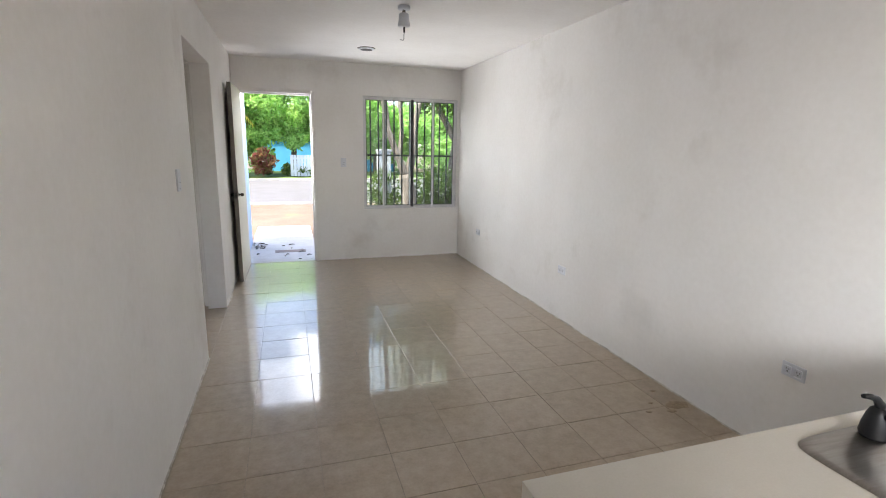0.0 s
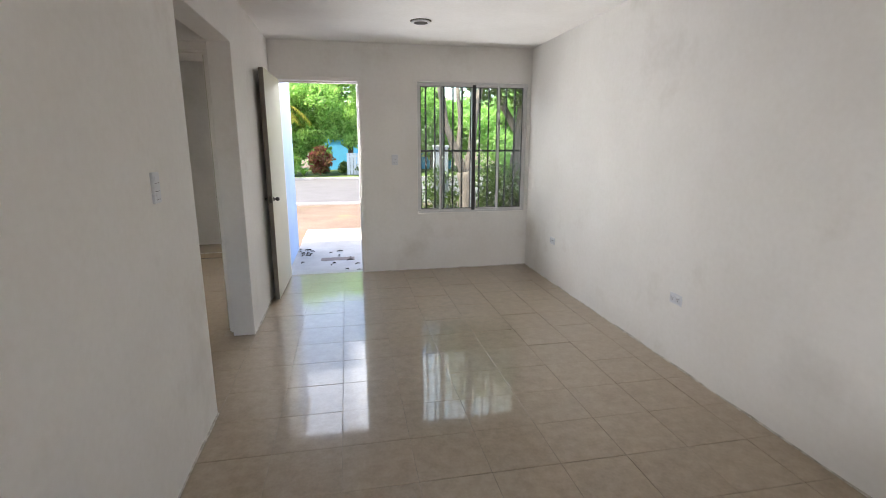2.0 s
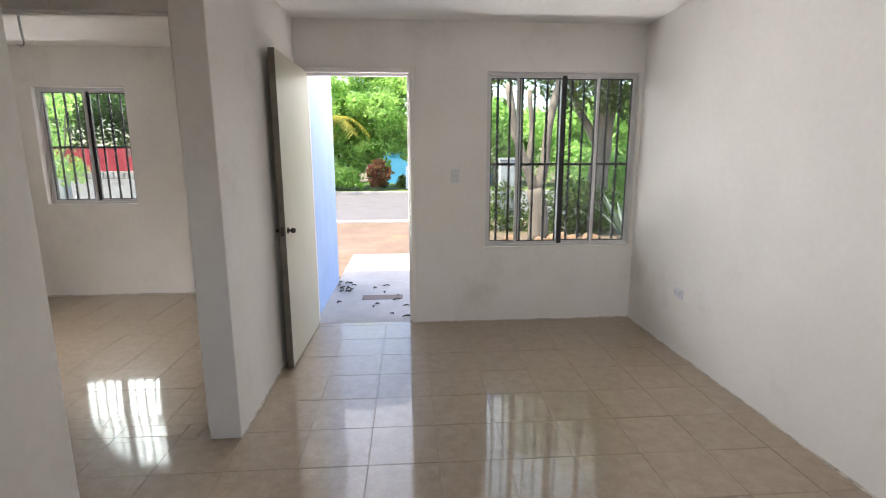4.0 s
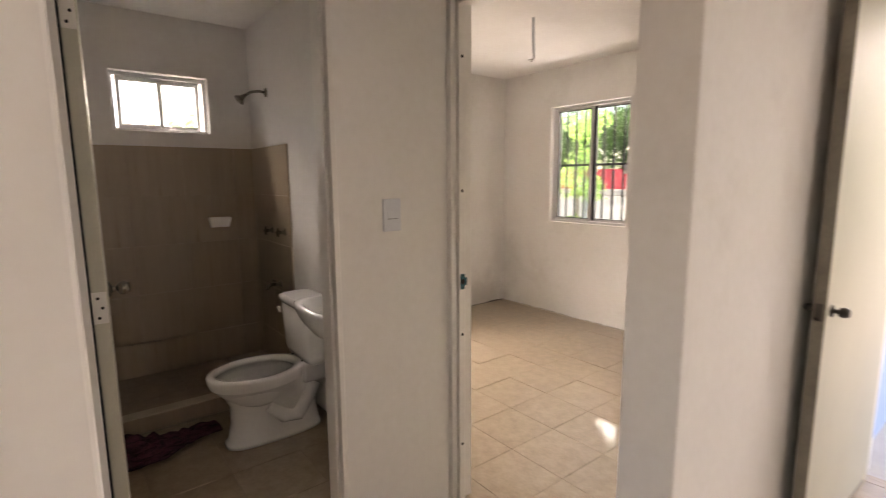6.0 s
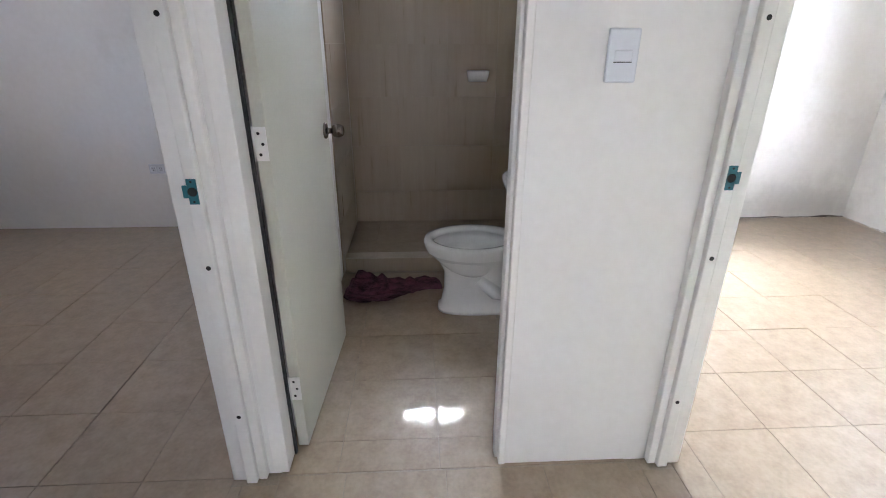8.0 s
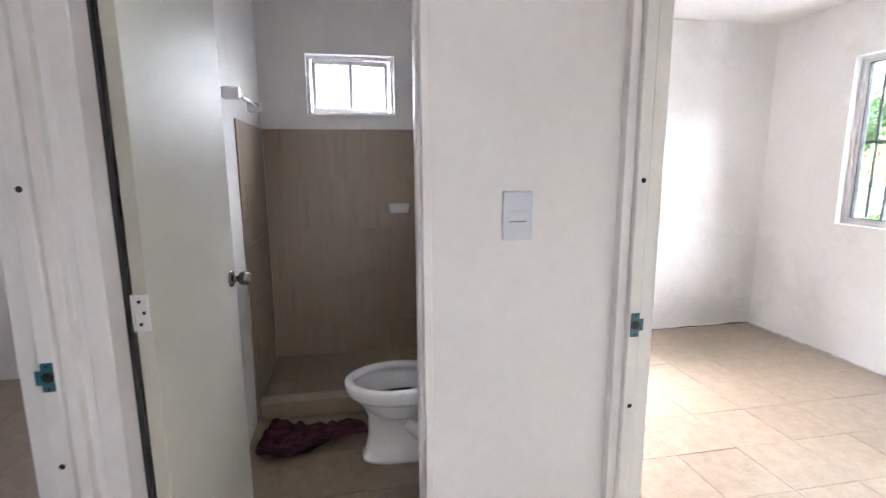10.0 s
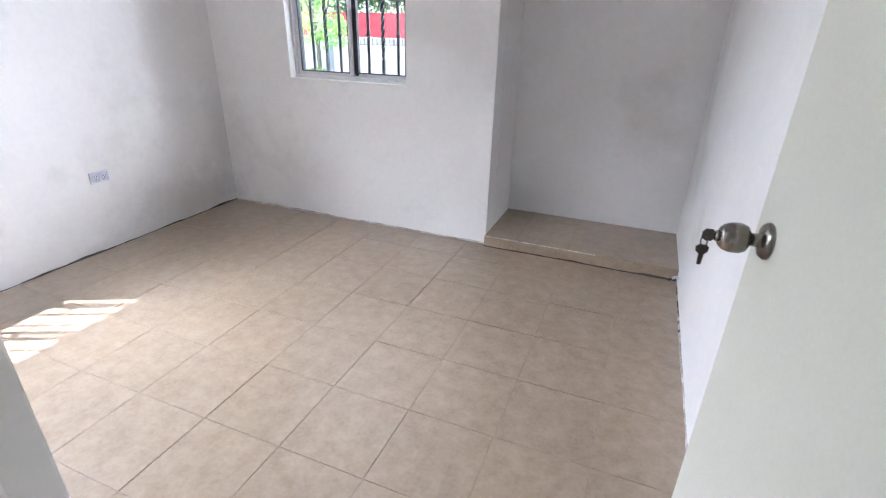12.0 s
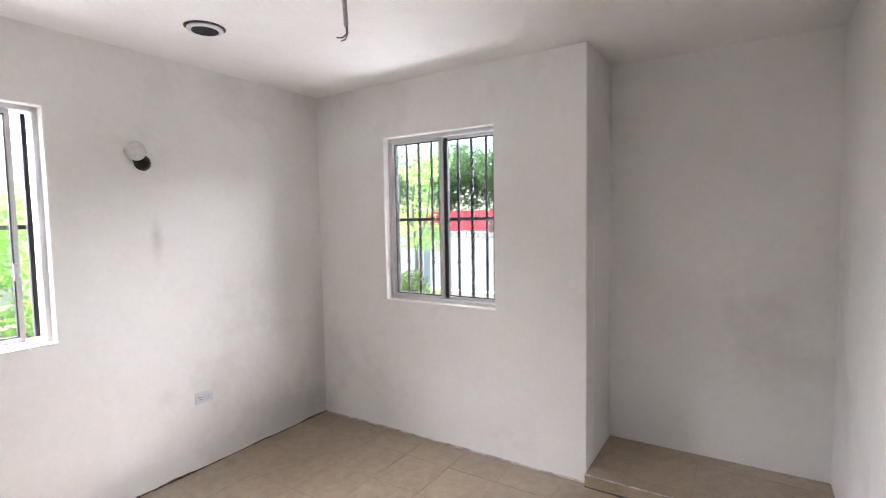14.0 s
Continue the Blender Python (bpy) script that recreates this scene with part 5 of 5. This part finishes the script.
for i in range(80):
    bm = bmesh.new()
    x = 29.4 * i / 80
    box(bm, x + 0.01, -0.05 * random.random(), 0, x + 0.35, 0.32, 0.46 + 0.12 * random.random(), 0.04)
    part("stone", bm, M_STONE, redwall)
post = thing("gate_post", pose(-6.35, 6.6, -0.165), "pale painted square concrete gate post", "post")
boxpart("shaft", (-0.17, -0.12, 0, 0.17, 0.12, 1.50), M_POST, post, 0.012)
boxpart("cap", (-0.19, -0.14, 1.501, 0.19, 0.14, 1.56), M_POST, post, 0.01)
copy_thing(post, pose(3.03, 6.5, -0.165))
low = thing("side_boundary_wall", pose(-13.0, -14, -0.17), "cream rendered boundary wall in the side yard", "wall")
boxpart("panel", (0, 0, 0, 0.18, 19, 2.0), M_CREAM, low)
boxpart("coping", (-0.04, 0, 2.001, 0.22, 19, 2.07), M_CONC, low, 0.01)

# dry leaves on the path
for i in range(26):
    g = random.Random(900 + i)
    x, y = (g.uniform(0.04, 0.22), g.uniform(1.3, 1.75)) if i < 12 else (g.uniform(0.06, 0.85), g.uniform(0.28, 1.6))
    bm = bmesh.new()
    L, Wd = g.uniform(0.022, 0.045), g.uniform(0.010, 0.019)
    vs = []
    for k in range(6):
        f = k / 5
        c = 0.007 * math.sin(math.pi * f) + 0.004 * f
        wv = Wd * math.sin(math.pi * min(0.97, max(0.03, f)))
        vs.append((bm.verts.new((-L + 2 * L * f, -wv, c + 0.012)), bm.verts.new((-L + 2 * L * f, 0, c)), bm.verts.new((-L + 2 * L * f, wv, c + 0.010))))
    for a, b in zip(vs, vs[1:]):
        for k in range(2):
            bm.faces.new((a[k], b[k], b[k + 1], a[k + 1]))
    lfo = part("dry_leaf", bm, M_DRY)
    lfo.matrix_basis = pose(x, y, -0.084, 0, 0, g.uniform(0, 360))
    tagged(lfo, "curled dry brown leaf on the concrete path", "leaf", "dry leaves on the path")

for i, (x, y, r) in enumerate(((2.74, -4.28, 0.045), (2.66, -4.33, 0.018), (2.72, -4.10, 0.012), (2.60, -4.22, 0.010), (2.52, -4.30, 0.012))):
    bm = bmesh.new()
    n = 18
    rim = [bm.verts.new((r * 1.7 * math.cos(a) * (1 + 0.5 * noise.noise((math.cos(a) * 2, math.sin(a) * 2, i))), r * math.sin(a) * (1 + 0.5 * noise.noise((math.cos(a) * 2, math.sin(a) * 2, i + 4))), 0.0008)) for a in (2 * math.pi * k / n for k in range(n))]
    top = [bm.verts.new(v.co * 0.6 + Vector((0, 0, 0.0025))) for v in rim]
    for k in range(n):
        bm.faces.new((rim[k], rim[(k + 1) % n], top[(k + 1) % n], top[k]))
    bm.faces.new(top)
    d = part("mud_crumb", bm, M_EDGE2)
    d.location = (x, y, 0)
    tagged(d, "dried brown mud crumb on the tiles", "crumb", "mud crumbs")

# ---------------------------------------------------------------- tiles, the pieces of floors and walls
_tile_cache = {}


def tile_mesh(name, sx, sy, th, mat, c=0.0009):
    key = (name, round(sx, 3), round(sy, 3))
    if key not in _tile_cache:
        bm = bmesh.new()
        lo = [bm.verts.new((x, y, -th)) for x, y in ((0, 0), (sx, 0), (sx, sy), (0, sy))]
        mid = [bm.verts.new((x, y, -c * 0.7)) for x, y in ((0, 0), (sx, 0), (sx, sy), (0, sy))]
        top = [bm.verts.new((x, y, 0)) for x, y in ((c, c), (sx - c, c), (sx - c, sy - c), (c, sy - c))]
        for a, b in ((lo, mid), (mid, top)):
            for k in range(4):
                bm.faces.new((a[k], a[(k + 1) % 4], b[(k + 1) % 4], b[k]))
        bm.faces.new(top)
        _tile_cache[key] = finish(name, bm, mat)
    return _tile_cache[key]


def lay(parent, m, u0, u1, v0, v1, pu, pv, ou, ov, mat, th=0.006, joint=0.0022, jitter=0.0, skip=None):
    """Lays tiles in the plane of m over u0..u1, v0..v1, on a grid of pitch pu, pv through ou, ov, cut at the borders."""
    g = random.Random(int(abs(u0 * 91 + v0 * 17) * 10))
    i0, i1 = math.floor((u0 - ou) / pu), math.ceil((u1 - ou) / pu)
    j0, j1 = math.floor((v0 - ov) / pv), math.ceil((v1 - ov) / pv)
    for i in range(i0, i1):
        for j in range(j0, j1):
            a, b = max(u0, ou + i * pu + joint / 2), min(u1, ou + (i + 1) * pu - joint / 2)
            c, d = max(v0, ov + j * pv + joint / 2), min(v1, ov + (j + 1) * pv - joint / 2)
            if b - a < 0.012 or d - c < 0.012 or (skip and skip((a + b) / 2, (c + d) / 2)):
                continue
            ob = new("tile", tile_mesh("tile", b - a, d - c, th, mat))
            ob.parent = parent
            tilt = Matrix.Rotation(g.uniform(-1.6, 1.6) * jitter, 4, "X") @ Matrix.Rotation(g.uniform(-1.6, 1.6) * jitter, 4, "Y")
            ob.matrix_basis = m @ Matrix.Translation((a, c, g.uniform(-0.0004, 0))) @ tilt


G = 0.0006
J = 0.0018
lay(floor, Matrix(), 0.004, XR - 0.004, -8.19, -0.004, 0.331, 0.325, 0.010, -1.345, M_TILE, jitter=J)
lay(floor, Matrix(), 0.04, 0.928, -0.004, 0.03, 0.331, 0.325, 0.010, -1.345, M_TILE)
lay(floor_hall, Matrix(), -0.985, 0.004, -2.857, -1.713, 0.331, 0.325, 0.010, -1.345, M_TILE, jitter=J)
lay(floor_bedroom, Matrix(), -0.95, -0.23, -1.713, -1.563, 0.331, 0.325, 0.010, -1.345, M_TILE, jitter=J)
lay(floor_bedroom, Matrix(), XL + 0.004, -0.162, -1.560, 1.074, 0.327, 0.33, -0.457, 0.19, M_TILE, jitter=J)
lay(floor_bathroom, Matrix(), -2.50, -0.99, -2.835, -1.714, 0.336, 0.336, -1.126, -2.674, M_TILE, jitter=J)
lay(floor_bedroom_two, Matrix(), XL + 0.004, -0.162, -5.78, -3.005, 0.331, 0.325, 0.010, -1.345, M_TILE, jitter=J)
lay(floor_bedroom_two, Matrix(), -0.95, -0.23, -3.004, -2.858, 0.331, 0.325, 0.010, -1.345, M_TILE)
lay(step, Matrix.Translation((0, 0, 0.071)), -1.315, -0.160, 1.068, 1.644, 0.327, 0.33, -0.457, 0.19, M_TILE, jitter=J)
lay(step, pose(0, 1.068, 0, 90, 0, 0), -1.315, -0.160, 0.001, 0.064, 0.327, 0.10, -0.457, 0.0, M_TILE)
lay(tray, Matrix.Translation((0, 0, 0.083)), -3.225, -2.584, -2.838, -1.724, 0.336, 0.336, -1.126, -2.674, M_TILE, jitter=J)
# bathroom wainscot
wains = tagged(boxpart("wall_tiling", (-3.245, -2.85, 0.0, -3.236, -1.70, 1.626), M_BTILE), "brown wood-grain wall tiles in the shower", kind="structure")
lay(wains, pose(-3.231, 0, 0, 90, 0, 90), -2.845, -1.714, 0.0, 1.629, 0.33, 0.33, -2.845, -0.021, M_BTILE, th=0.005, joint=0.0014)
lay(wains, pose(0, -1.719, 0, 90, 0, 0), -3.228, -2.53, 0.0, 1.629, 0.33, 0.33, -3.228, -0.021, M_BTILE, th=0.007, joint=0.0014)
lay(wains, pose(0, -2.851, 0, 90, 0, 180), 2.49, 3.228, 0.0, 1.629, 0.33, 0.33, 2.9, -0.021, M_BTILE, th=0.007, joint=0.0014)
